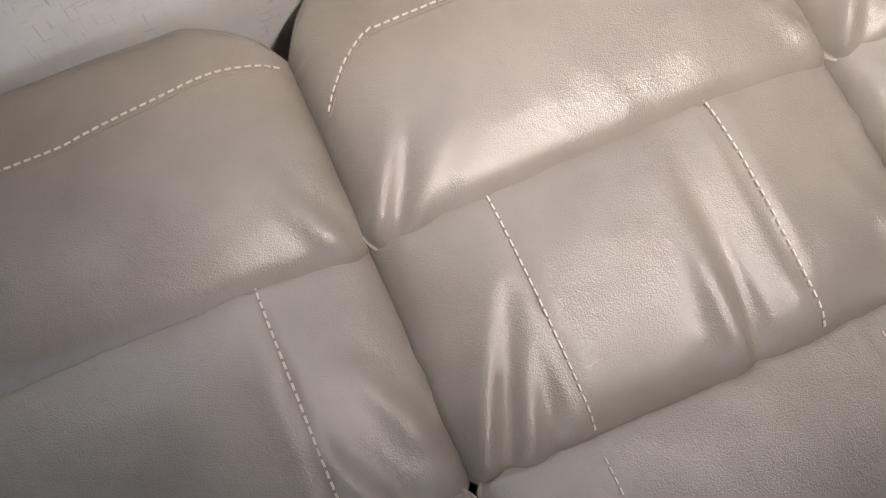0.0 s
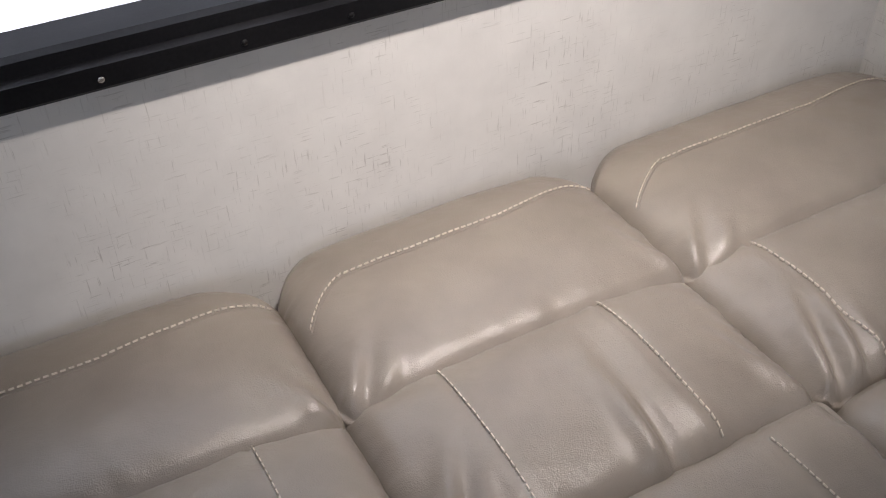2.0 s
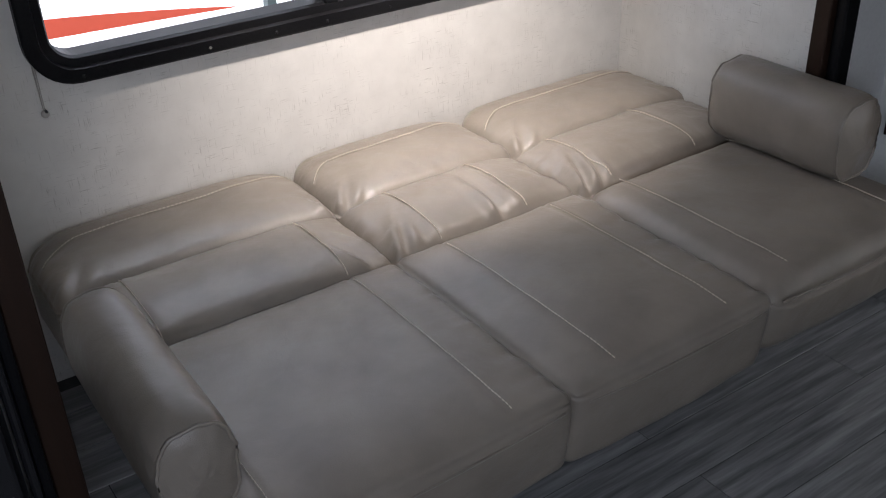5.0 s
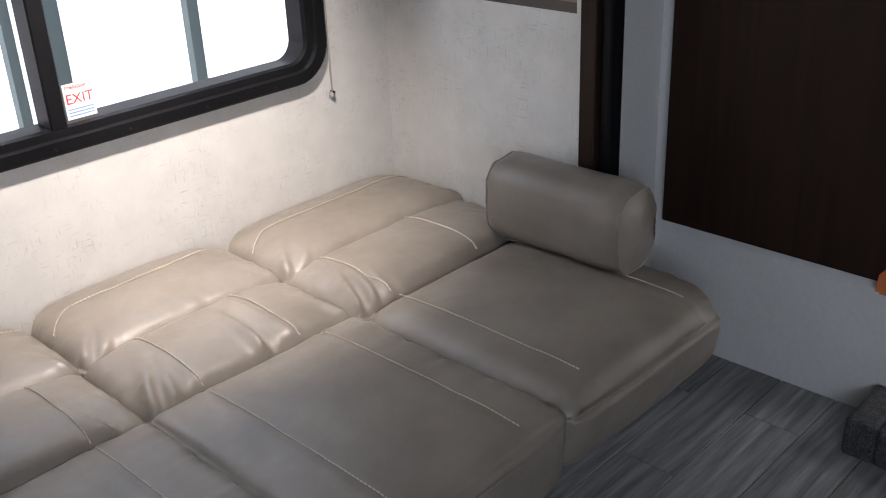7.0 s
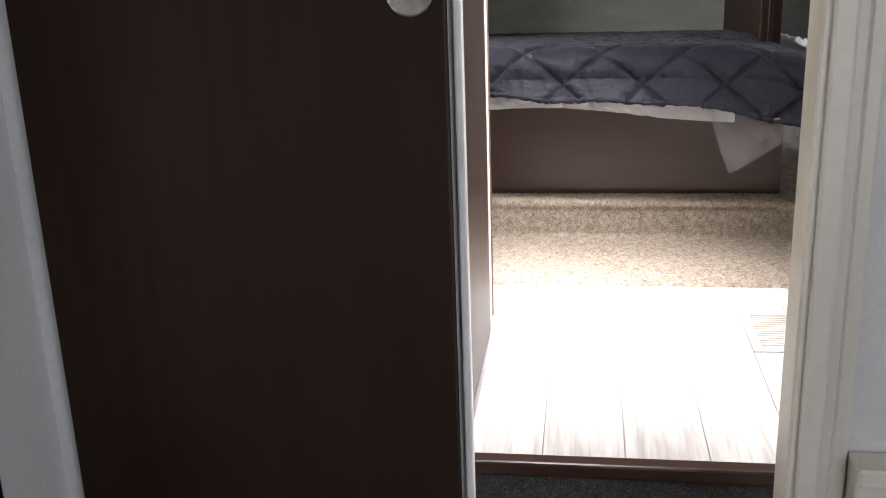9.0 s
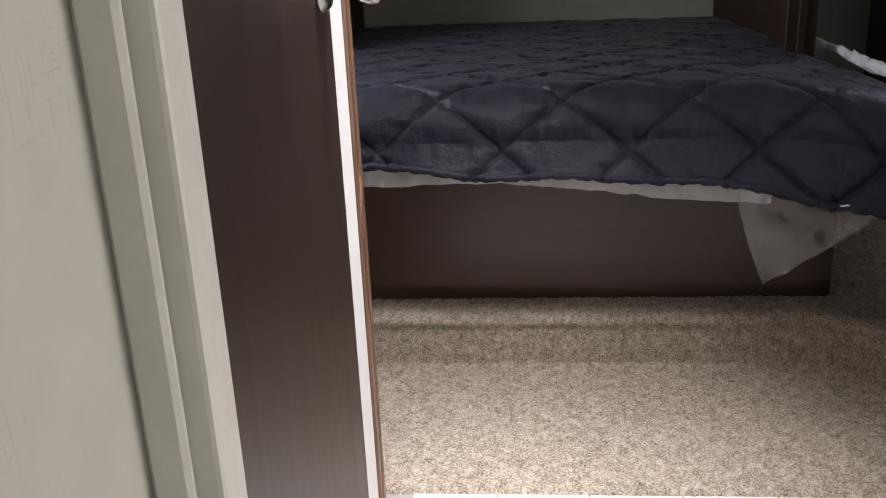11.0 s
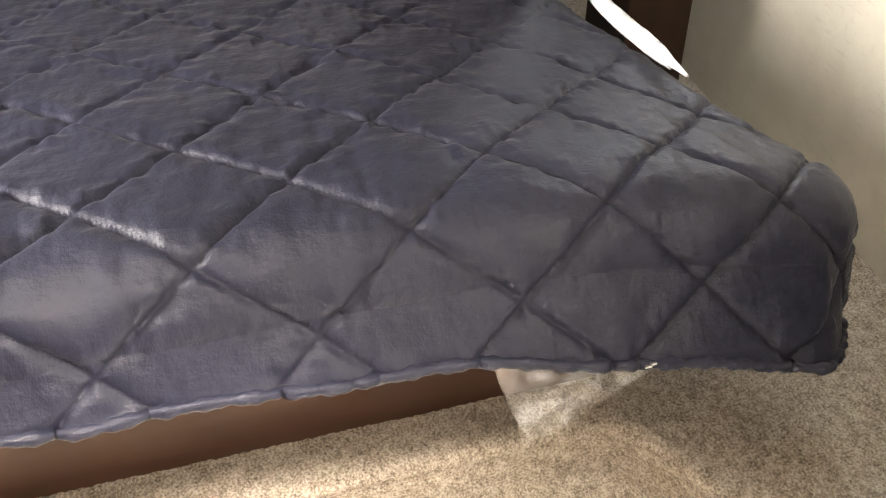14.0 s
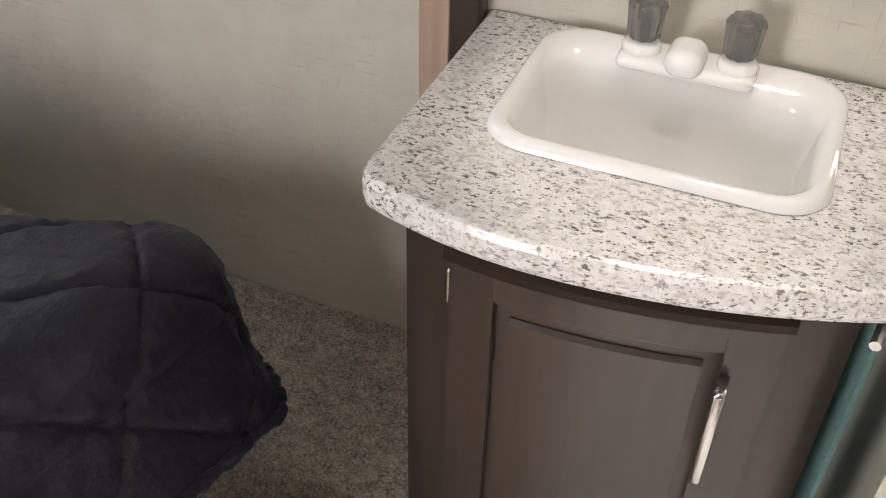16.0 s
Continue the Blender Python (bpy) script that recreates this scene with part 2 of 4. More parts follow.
M_JOINT = grained("dark_joint", (0.03, 0.03, 0.03), (0.05, 0.05, 0.05), 0.8)
M_JOINTPALE = grained("grey_joint", (0.26, 0.25, 0.24), (0.34, 0.33, 0.32), 0.8)
M_CARPET = carpet_mat("beige_carpet", (0.10, 0.078, 0.056), (0.30, 0.252, 0.198), (0.55, 0.485, 0.405))
M_DARKCARPET = carpet_mat("charcoal_carpet", (0.02, 0.02, 0.021), (0.055, 0.055, 0.057), (0.12, 0.12, 0.125))
M_GRANITE = granite()
M_PORCELAIN = mat("white_acrylic", (0.83, 0.825, 0.80), 0.14, Coat_Weight=0.4)
M_CHROME = grained("brushed_nickel", (0.50, 0.49, 0.47), (0.66, 0.65, 0.63), 0.26, fine=300, bump=0.05)
M_CHROME.node_tree.nodes["Principled BSDF"].inputs["Metallic"].default_value = 1.0
M_SMOKE = mat("smoked_acrylic", (0.34, 0.34, 0.34), 0.10, Transmission_Weight=0.75, IOR=1.49)
M_QUILT = quilt_mat()
M_QUILT.node_tree.nodes["Principled BSDF"].inputs["Specular IOR Level"].default_value = 0.28
M_PLASTIC = film_mat("clear_plastic_bag")
M_PLASTICW = plastic_mat("bunched_plastic", 0.6)
M_MATTRESS = grained("pale_mattress_ticking", (0.42, 0.39, 0.33), (0.52, 0.49, 0.42), 0.8, fine=120)
M_FABRIC = grained("grey_green_woven_panel", (0.20, 0.205, 0.175), (0.27, 0.275, 0.235), 0.85, scale=(1, 1, 4), fine=90, bump=0.4)
M_BORDERDK = wood("border_dark_band", (0.045, 0.034, 0.027), (0.075, 0.058, 0.046), 0.5, "y")
M_BORDERMD = wood("border_brown_band", (0.16, 0.115, 0.08), (0.26, 0.20, 0.15), 0.5, "y")
M_ORANGE = mat("orange_plastic", (0.55, 0.16, 0.05), 0.45)
M_TEAL = grained("teal_fabric", (0.17, 0.33, 0.31), (0.27, 0.45, 0.42), 0.6, fine=80, bump=0.3)
M_GREYVENT = mat("grey_vent_plastic", (0.42, 0.40, 0.37), 0.5)
M_FRIDGE = mat("gloss_black_door", (0.012, 0.012, 0.014), 0.16)
M_METAL = mat("dark_steel", (0.03, 0.03, 0.03), 0.5, 1.0)
M_RED = mat("sticker_red", (0.62, 0.05, 0.05), 0.5)
M_STICKER = mat("sticker_white", (0.80, 0.80, 0.80), 0.5)
M_BLUEGREY = mat("sticker_blue", (0.22, 0.36, 0.50), 0.5)
M_CORD = mat("pale_cord", (0.36, 0.34, 0.31), 0.6)
M_GLASS = mat("window_glass", (1, 1, 1), 0.0, Transmission_Weight=1.0, IOR=1.02, Specular_IOR_Level=0.3)
M_GRASS = grained("gravel_lot", (0.28, 0.27, 0.25), (0.40, 0.39, 0.36), 0.9, fine=40)
# trailer skin, stripes and posts emit, standing in for daylight on them
M_OUT = mat("glowing_trailer_skin", (0.80, 0.80, 0.80), 0.5, Emission_Color=(1, 1, 1, 1), Emission_Strength=1.6)
M_OUTRED = mat("glowing_red_stripe", (0.62, 0.09, 0.05), 0.5, Emission_Color=(0.9, 0.16, 0.09, 1), Emission_Strength=0.6)
M_OUTGREY = mat("glowing_grey_post", (0.10, 0.13, 0.13), 0.5, Emission_Color=(0.2, 0.26, 0.26, 1), Emission_Strength=0.28)


# ---- mesh helpers ----
def part(name, bm, material, parent=None, label="", smooth=False):
    """Links a bmesh as one mesh object, under a thing or a part if one is given."""
    me = bpy.data.meshes.new(name)
    bm.to_mesh(me)
    bm.free()
    me.materials.append(material)
    if smooth:
        me.polygons.foreach_set("use_smooth", [True] * len(me.polygons))
    ob = new(name, me)
    if parent:
        ob.parent = parent
        ob.matrix_parent_inverse = parent.matrix_basis.inverted()
    if label:
        ob["label"] = label
    return ob


def thing(name, label, category, at=(0, 0, 0), group="", kind=""):
    ob = new(name)
    ob.empty_display_size = 0.05
    ob.location = at
    return tagged(ob, label, category, group, kind)


def box(bm, a, b, bevel=0.0, seg=1):
    """A box between two corners added to bm."""
    lo, hi = [min(p, q) for p, q in zip(a, b)], [max(p, q) for p, q in zip(a, b)]
    m = Matrix.LocRotScale([(p + q) / 2 for p, q in zip(lo, hi)], None, [q - p for p, q in zip(lo, hi)])
    r = bmesh.ops.create_cube(bm, size=1, matrix=m)
    if bevel:
        es = list({e for v in r["verts"] for e in v.link_edges})
        bmesh.ops.bevel(bm, geom=es, offset=bevel, segments=seg, affect="EDGES", profile=0.5)
    return bm


def boxes(*items, bevel=0.0, seg=1):
    bm = bmesh.new()
    for a, b in items:
        box(bm, a, b, bevel, seg)
    return bm


def boxpart(name, a, b, material, parent=None, label="", bevel=0.0, seg=1):
    return part(name, boxes((a, b), bevel=bevel, seg=seg), material, parent, label)


def tube(points, radius, sides=8, closed=False):
    """A round rod along points."""
    bm = bmesh.new()
    pts = [Vector(p) for p in points]
    rings = []
    n = len(pts)
    for i, p in enumerate(pts):
        d = (pts[(i + 1) % n] - pts[i - 1]) if closed else (pts[min(i + 1, n - 1)] - pts[max(i - 1, 0)])
        q = d.to_track_quat("Z", "Y")
        rad = radius(i / (n - 1)) if callable(radius) else radius
        rings.append([bm.verts.new(p + q @ Vector((rad * math.cos(k * math.tau / sides), rad * math.sin(k * math.tau / sides), 0))) for k in range(sides)])
    for i in range(n if closed else n - 1):
        a, b = rings[i], rings[(i + 1) % n]
        for k in range(sides):
            bm.faces.new((a[k], a[(k + 1) % sides], b[(k + 1) % sides], b[k]))
    if not closed:
        bm.faces.new(rings[0][::-1])
        bm.faces.new(rings[-1])
    return bm


def lathe(profile, m, sides=32):
    """A turned shape: profile of (radius, height), turned about z, then placed by m."""
    bm = bmesh.new()
    rings = [[bm.verts.new(m @ Vector((r * math.cos(k * math.tau / sides), r * math.sin(k * math.tau / sides), h))) for k in range(sides)] for r, h in profile]
    for a, b in zip(rings, rings[1:]):
        for k in range(sides):
            bm.faces.new((a[k], a[(k + 1) % sides], b[(k + 1) % sides], b[k]))
    bm.faces.new(rings[0][::-1])
    bm.faces.new(rings[-1])
    return bm


def softbox(lo, hi, r, step=0.012, shape=None):
    """A rounded block with a fine skin; shape(p, n) may move each point p, whose outward direction is n."""
    lo, hi = Vector(lo), Vector(hi)
    mid, half = (lo + hi) / 2, (hi - lo) / 2
    r = min(r, *half)
    cnt = [max(4, int(2 * h / step)) for h in half]
    bm = bmesh.new()
    made = {}

    def at(i, j, k):
        key = (i, j, k)
        if key not in made:
            q = Vector([(2 * c / n - 1) * h for c, n, h in zip(key, cnt, half)])
            inner = Vector([max(-(h - r), min(h - r, c)) for c, h in zip(q, half)])
            d = q - inner
            nrm = d.normalized() if d.length > 1e-9 else Vector((0, 0, 1))
            p = mid + inner + nrm * r
            if shape:
                p = shape(p, nrm)
            made[key] = bm.verts.new(p)
        return made[key]

    for ax in range(3):
        u, v = [i for i in range(3) if i != ax]
        for side in (0, cnt[ax]):
            for i in range(cnt[u]):
                for j in range(cnt[v]):
                    quad = []
                    for di, dj in ((0, 0), (1, 0), (1, 1), (0, 1)):
                        key = [0, 0, 0]
                        key[ax], key[u], key[v] = side, i + di, j + dj
                        quad.append(at(*key))
                    bm.faces.new(quad)
    bmesh.ops.recalc_face_normals(bm, faces=bm.faces)
    return bm


def nz(p, s, seed=0.0):
    return noise.noise(Vector((p[0] * s + seed, p[1] * s - seed, p[2] * s + 2 * seed)))


def dashes(points, length=0.0075, gap=0.0035, w=0.0011, up=Vector((0, 0, 1))):
    """Stitches along a line of points, as small raised beads."""
    bm = bmesh.new()
    pts = [Vector(p) for p in points]
    run = 0.0
    for a, b in zip(pts, pts[1:]):
        d = b - a
        L = d.length
        if L < 1e-6:
            continue
        d /= L
        s = -run
        while s < L:
            if s >= 0:
                c = a + d * (s + length / 2)
                side = d.cross(up).normalized() * w
                top = up * w * 1.2
                e = d * length / 2
                vs = [bm.verts.new(c + f * e + q) for f in (-1, 1) for q in (-side - top, side - top, side * 0.6 + top, -side * 0.6 + top)]
                for q in ((0, 1, 2, 3), (7, 6, 5, 4), (0, 4, 5, 1), (1, 5, 6, 2), (2, 6, 7, 3), (3, 7, 4, 0)):
                    bm.faces.new([vs[i] for i in q])
            s += length + gap
        run = (run + L) % (length + gap)
    return bm


# ---- structure: main room and slide-out ----
ZR, ZC = 0.40, 0.54          # raised hall floor, bedroom carpet
WX0, WX1, WZ0, WZ1 = -1.815, -0.245, 0.762, 1.42   # sofa window, outer frame


def structure(name, items, material, label, category="wall"):
    return tagged(part(name, boxes(*items), material), label, category, kind="structure")


structure("wall_window", [((-2.10, 0, -0.02), (0.06, 0.05, WZ0 + 0.03)), ((-2.10, 0, WZ1 - 0.03), (0.06, 0.05, 2.02)),
                          ((-2.10, 0, WZ0 + 0.03), (WX0 + 0.03, 0.05, WZ1 - 0.03)), ((WX1 - 0.03, 0, WZ0 + 0.03), (0.06, 0.05, WZ1 - 0.03))],
          M_PAPER, "pale crosshatched wallpaper wall around the sofa window")
structure("wall_slide_end", [((0.0, -0.716, -0.02), (0.05, -0.0005, 2.02))], M_PAPER, "pale wallpapered end wall of the slide-out")
structure("wall_slide_end_far", [((-2.14, -0.72, -0.02), (-2.10, 0.05, 2.02))], M_PAPER, "pale wallpapered end wall of the slide-out")
structure("wall_partition", [((0.25, -1.512, -0.02), (0.268, -0.72, 2.45))], M_WHITE, "white panelled partition wall beside the steps")
structure("wall_partition_side", [((0.25, -3.06, -0.02), (0.29, -2.085, 2.45))], M_WHITE, "white panelled wall beside the doorway")
structure("wall_partition_header", [((0.25, -2.085, 2.15), (0.29, -1.512, 2.45))], M_WHITE, "white wall above the doorway")
# the opening in this wall is unseen, placed for the bedroom fill lamp
structure("wall_main_side", [((0.051, -0.745, -0.02), (4.3, -0.70, 0.9)), ((0.051, -0.745, 0.9), (2.20, -0.70, 2.45)), ((2.76, -0.745, 0.9), (4.3, -0.70, 2.45)),
                             ((2.20, -0.745, 2.0), (2.76, -0.70, 2.45))], M_CREAM, "cream wallpapered side wall with an added window opening")
structure("wall_main_side_rear", [((-4.0, -0.745, -0.02), (-2.141, -0.70, 2.45))], M_WHITE, "plain white side wall")
structure("wall_slide_header", [((-2.14, -0.78, 1.98), (0.05, -0.72, 2.45))], M_WHITE, "white wall above the slide-out opening")
# its door and window openings are unseen, made for the fill lamps
structure("wall_opposite", [((-4.0, -3.10, -0.02), (-3.1, -3.05, 2.45)), ((-3.1, -3.10, -0.02), (-1.7, -3.05, 0.95)), ((-3.1, -3.10, 1.75), (-1.7, -3.05, 2.45)),
                            ((-1.7, -3.10, -0.02), (0.78, -3.05, 2.45)), ((0.78, -3.10, 2.15), (1.46, -3.05, 2.45)), ((0.78, -3.10, -0.02), (1.46, -3.05, 0.40)),
                            ((1.46, -3.10, -0.02), (4.3, -3.05, 1.42)), ((1.46, -3.10, 1.98), (4.3, -3.05, 2.45)), ((1.46, -3.10, 1.42), (3.1, -3.05, 1.98)), ((3.7, -3.10, 1.42), (4.3, -3.05, 1.98))],
          M_CREAM, "cream wallpapered side wall with added door and window openings")
structure("wall_rear", [((-4.05, -3.10, -0.02), (-4.0, -0.70, 2.45))], M_WHITE, "plain white rear wall")
structure("wall_head", [((4.15, -3.05, -0.02), (4.2, -0.745, 2.45))], M_FABRIC, "grey-green woven wall panel behind the bed head")
structure("wall_hall_left", [((0.29, -1.40, -0.02), (0.80, -1.36, 2.45)), ((1.40, -1.40, -0.02), (1.484, -1.36, 2.45)), ((0.80, -1.40, 2.3), (1.40, -1.36, 2.45))], M_CREAM, "cream wallpapered hall wall around a bathroom door")
structure("wall_bath_back", [((0.29, -1.36, -0.02), (0.33, -0.745, 2.45)), ((1.46, -1.36, -0.02), (1.50, -0.745, 2.45))], M_CREAM, "plain cream bathroom wall")
# unseen wall end, added to keep the hall lamp off the vanity corner
structure("wall_light_block", [((1.40, -3.05, -0.02), (1.438, -2.70, 2.45))], M_CREAM, "added cream wall end blocking hall light beside the vanity")
tagged(part("ceiling", boxes(((-4.0, -3.05, 2.40), (4.2, -0.70, 2.45))), M_CEIL), "white vinyl ceiling", "ceiling", kind="structure")
tagged(part("ceiling_slide", boxes(((-2.14, -0.78, 1.94), (0.05, 0.05, 1.98))), M_CEIL), "low white ceiling of the slide-out", "ceiling", kind="structure")
floor_main = structure("floor", [((-4.0, -3.05, -0.06), (0.70, 0.05, -0.004))], M_JOINT, "dark grey vinyl plank floor", "floor")
floor_hall = structure("floor_hall", [((0.70, -3.05, 0.30), (1.83, -0.745, ZR - 0.004))], M_JOINTPALE, "pale weathered-look vinyl plank floor", "floor")
structure("ground", [((-60, -60, -1.0), (60, 60, -0.9))], M_GRASS, "grey gravel lot outside", "ground")

# ---- sofa window ----


def rounded_rect(x0, x1, z0, z1, r, n=8):
    pts = []
    for cx, cz, a0 in ((x1 - r, z1 - r, 0), (x0 + r, z1 - r, 90), (x0 + r, z0 + r, 180), (x1 - r, z0 + r, 270)):
        for i in range(n + 1):
            a = radians(a0 + 90 * i / n)
            pts.append((cx + r * math.cos(a), cz + r * math.sin(a)))
    return pts


def ring(outer, inner, y0, y1):
    """A frame between two outlines in the xz plane, with depth along y and a chamfered inner lip."""
    bm = bmesh.new()
    loops = []
    for pts, y in ((outer, y1), (outer, y0 + 0.004), ([(a + (c - a) * 0.08, b + (d - b) * 0.08) for (a, b), (c, d) in zip(outer, inner)], y0),
                   ([(a + (c - a) * 0.55, b + (d - b) * 0.55) for (a, b), (c, d) in zip(outer, inner)], y0), ([(a + (c - a) * 0.62, b + (d - b) * 0.62) for (a, b), (c, d) in zip(outer, inner)], y0 + 0.012),
                   ([(a + (c - a) * 0.92, b + (d - b) * 0.92) for (a, b), (c, d) in zip(outer, inner)], y0 + 0.014), (inner, y0 + 0.024), (inner, y1)):
        loops.append([bm.verts.new((x, y, z)) for x, z in pts])
    n = len(outer)
    for a, b in zip(loops, loops[1:] + loops[:1]):
        for i in range(n):
            bm.faces.new((a[i], a[(i + 1) % n], b[(i + 1) % n], b[i]))
    bmesh.ops.recalc_face_normals(bm, faces=bm.faces)
    return bm


window = thing("window_1", "wide camper window with a black rounded plastic frame", "window", (-1.03, 0, WZ0), kind="structure")
IX0, IX1, IZ0, IZ1 = WX0 + 0.062, WX1 - 0.068, WZ0 + 0.060, WZ1 - 0.06
part("window_frame", ring(rounded_rect(WX0, WX1, WZ0, WZ1, 0.11), rounded_rect(IX0, IX1, IZ0, IZ1, 0.055), -0.028, 0.06), M_BLACK, window)
boxpart("mullion", (-1.064, -0.014, IZ0 - 0.006), (-1.022, 0.055, IZ1 + 0.006), M_BLACK, window, bevel=0.004)
boxpart("pane", (IX0 - 0.012, 0.030, IZ0 - 0.012), (-1.06, 0.034, IZ1 + 0.012), M_GLASS, window).visible_shadow = False
boxpart("pane", (-1.026, 0.020, IZ0 - 0.012), (IX1 + 0.012, 0.024, IZ1 + 0.012), M_GLASS, window).visible_shadow = False
for sx in (-1.70, -1.393, -1.215, -1.07, -0.88, -0.66, -0.44):
    part("screw", lathe([(0.0042, 0), (0.0042, 0.0014), (0.0022, 0.0026)], pose(sx, -0.0285, WZ0 + 0.016, 90), 10), M_CHROME if sx == -1.393 else M_METAL, window)

sticker = thing("exit_sticker", "white emergency exit sticker with red letters on the pane", "sticker", (-0.967, 0.019, 0.86))
boxpart("backing", (-1.005, 0.0186, 0.822), (-0.930, 0.0196, 0.906), M_STICKER, sticker)


def letters(name, text, size, place, material, parent):
    cu = bpy.data.curves.new(name, "FONT")
    cu.body, cu.size, cu.align_x, cu.align_y, cu.extrude = text, size, "CENTER", "CENTER", 0.0003
    tmp = bpy.data.objects.new(name, cu)
    scene.collection.objects.link(tmp)
    bpy.context.view_layer.update()
    me = bpy.data.meshes.new_from_object(tmp.evaluated_get(bpy.context.evaluated_depsgraph_get()))
    bpy.data.objects.remove(tmp)
    me.transform(place)
    me.materials.clear()
    me.materials.append(material)
    ob = new(name, me)
    ob.parent = parent
    ob.matrix_parent_inverse = parent.matrix_basis.inverted()
    return ob


letters("lettering", "EXIT", 0.034, pose(-0.9675, 0.0180, 0.869, 90), M_RED, sticker)
letters("lettering", "EMERGENCY", 0.0115, pose(-0.9675, 0.0180, 0.897, 90), M_RED, sticker)
for i in range(3):
    boxpart("print_line", (-1.000, 0.0180, 0.829 + i * 0.0075), (-0.936, 0.0185, 0.832 + i * 0.0075), M_BLUEGREY, sticker)

for cx in (-0.232, -1.800):
    c = thing("blind_cord", "thin pale window blind cord with a small clip on the wall", "cord", (cx, -0.012, 0.70), "blind cords")
    part("cord", tube([(cx - 0.012, -0.018, 1.42), (cx - 0.010, -0.014, 1.1), (cx, -0.010, 0.715)], 0.0016, 6), M_CORD, c)
    part("cord", tube([(cx + 0.000, -0.018, 1.42), (cx - 0.001, -0.014, 1.1), (cx + 0.003, -0.010, 0.715)], 0.0014, 6), M_CORD, c)
    part("clip", lathe([(0.006, 0), (0.009, 0.004), (0.009, 0.011), (0.004, 0.014)], pose(cx + 0.002, 0.0, 0.705, 90), 14), M_CORD, c, "grey plastic clip")
    part("screw", lathe([(0.0035, 0), (0.0035, 0.0165), (0.001, 0.0175)], pose(cx + 0.004, 0.0, 0.712, 90), 8), M_METAL, c)

# wallpaper border bands
for tag, a, b, ax in (("border_end", (-0.0015, -0.702), (-0.0015, -0.002), "x"), ("border_window", (WX1 + 0.004, -0.0015), (-0.002, -0.0015), "y"), ("border_window_far", (-2.099, -0.0015), (WX0 - 0.004, -0.0015), "y")):
    bt = thing("wallpaper_border", "dark brown wallpaper border band with a wood-look middle", "border", (a[0], a[1], 1.0), "wallpaper borders", "structure")
    for z0, z1, mt in ((0.974, 1.001, M_BORDERDK), (1.001, 1.052, M_BORDERMD), (1.052, 1.079, M_BORDERDK)):
        if ax == "x":
            boxpart("band", (-0.002, a[1], z0), (0.0, b[1], z1), mt, bt)
        else:
            boxpart("band", (a[0], -0.002, z0), (b[0], 0.0, z1), mt, bt)

# ---- slide trims ----
tr = thing("slide_trim", "dark espresso trim post at the end of the slide-out", "trim", (0, -0.75, 0), kind="structure")
boxpart("post", (-0.012, -0.765, 0.0), (0.06, -0.717, 2.0), M_ESPRESSO, tr, bevel=0.003)
boxpart("seal", (0.005, -0.802, 0.0), (0.06, -0.767, 2.0), M_BLACK, tr, bevel=0.008, seg=2)
boxpart("edge_strip", (-0.006, -0.7165, 0.0), (-0.001, -0.7025, 2.0), M_PAPER, tr)
boxpart("flange", (0.061, -0.79, 0.0), (0.249, -0.7455, 2.0), M_WHITE, tr)
tl = thing("slide_trim", "dark wood-grain trim post with black seals beside the sofa", "trim", (-2.06, -0.75, 0), kind="structure")
boxpart("post", (-2.085, -0.765, 0.0), (-2.032, -0.717, 2.0), M_ESPRESSO, tl, bevel=0.003)
boxpart("seal", (-2.106, -0.790, 0.0), (-2.087, -0.72, 2.0), M_BLACK, tl, bevel=0.006, seg=2)
boxpart("seal", (-2.125, -0.800, 0.0), (-2.108, -0.72, 2.0), M_FRIDGE, tl, bevel=0.006, seg=2)
fr = thing("fridge", "glossy black refrigerator front beside the sofa", "refrigerator", (-2.45, -0.75, 0))
boxpart("body", (-2.75, -0.80, 0.0), (-2.13, -0.746, 1.75), M_BLACK, fr)
boxpart("door", (-2.74, -0.835, 0.06), (-2.14, -0.803, 1.72), M_FRIDGE, fr, bevel=0.008, seg=2)

# ---- sliding door on the partition ----
sd = thing("sliding_door", "dark espresso sliding door hung open on the partition", "door", (0.22, -1.16, 0.39))
boxpart("slab", (0.216, -1.504, 0.384), (0.2465, -0.840, 2.20), M_ESPRESSO, sd, bevel=0.002)
part("pull", lathe([(0.030, 0), (0.034, 0.003), (0.034, 0.004), (0.029, 0.0045), (0.027, 0.001), (0.0, 0.001)], pose(0.216, -1.455, 1.405, 0, -90), 40), M_CHROME, sd, "round brushed nickel flush pull", True)
gd = thing("door_guide", "small orange plastic door guide on the partition wall", "door guide", (0.205, -1.455, 0.37))
bm = bmesh.new()
vs = [bm.verts.new(p) for p in ((0.214, -1.474, 0.368), (0.214, -1.440, 0.368), (0.214, -1.444, 0.412), (0.214, -1.452, 0.424), (0.214, -1.465, 0.420), (0.214, -1.469, 0.405))]
f = bm.faces.new(vs)
ex = bmesh.ops.extrude_face_region(bm, geom=[f])
bmesh.ops.translate(bm, verts=[v for v in ex["geom"] if isinstance(v, bmesh.types.BMVert)], vec=(-0.018, 0, 0))
bmesh.ops.recalc_face_normals(bm, faces=bm.faces)
part("wedge", bm, M_ORANGE, gd)
boxpart("bracket", (0.2145, -1.476, 0.354), (0.2497, -1.444, 0.376), M_ORANGE, gd)
et = thing("partition_edge_trim", "white edge trim on the end of the partition", "trim", (0.26, -1.53, 0), kind="structure")
boxpart("strip", (0.234, -1.526, 0.0), (0.256, -1.5125, 2.45), M_WHITETRIM, et, bevel=0.004, seg=2)

# door casing on the other side and the cream cabinet beside it
cs = thing("door_casing", "cream painted moulded casing of the doorway", "trim", (0.27, -2.05, 0.1), kind="structure")
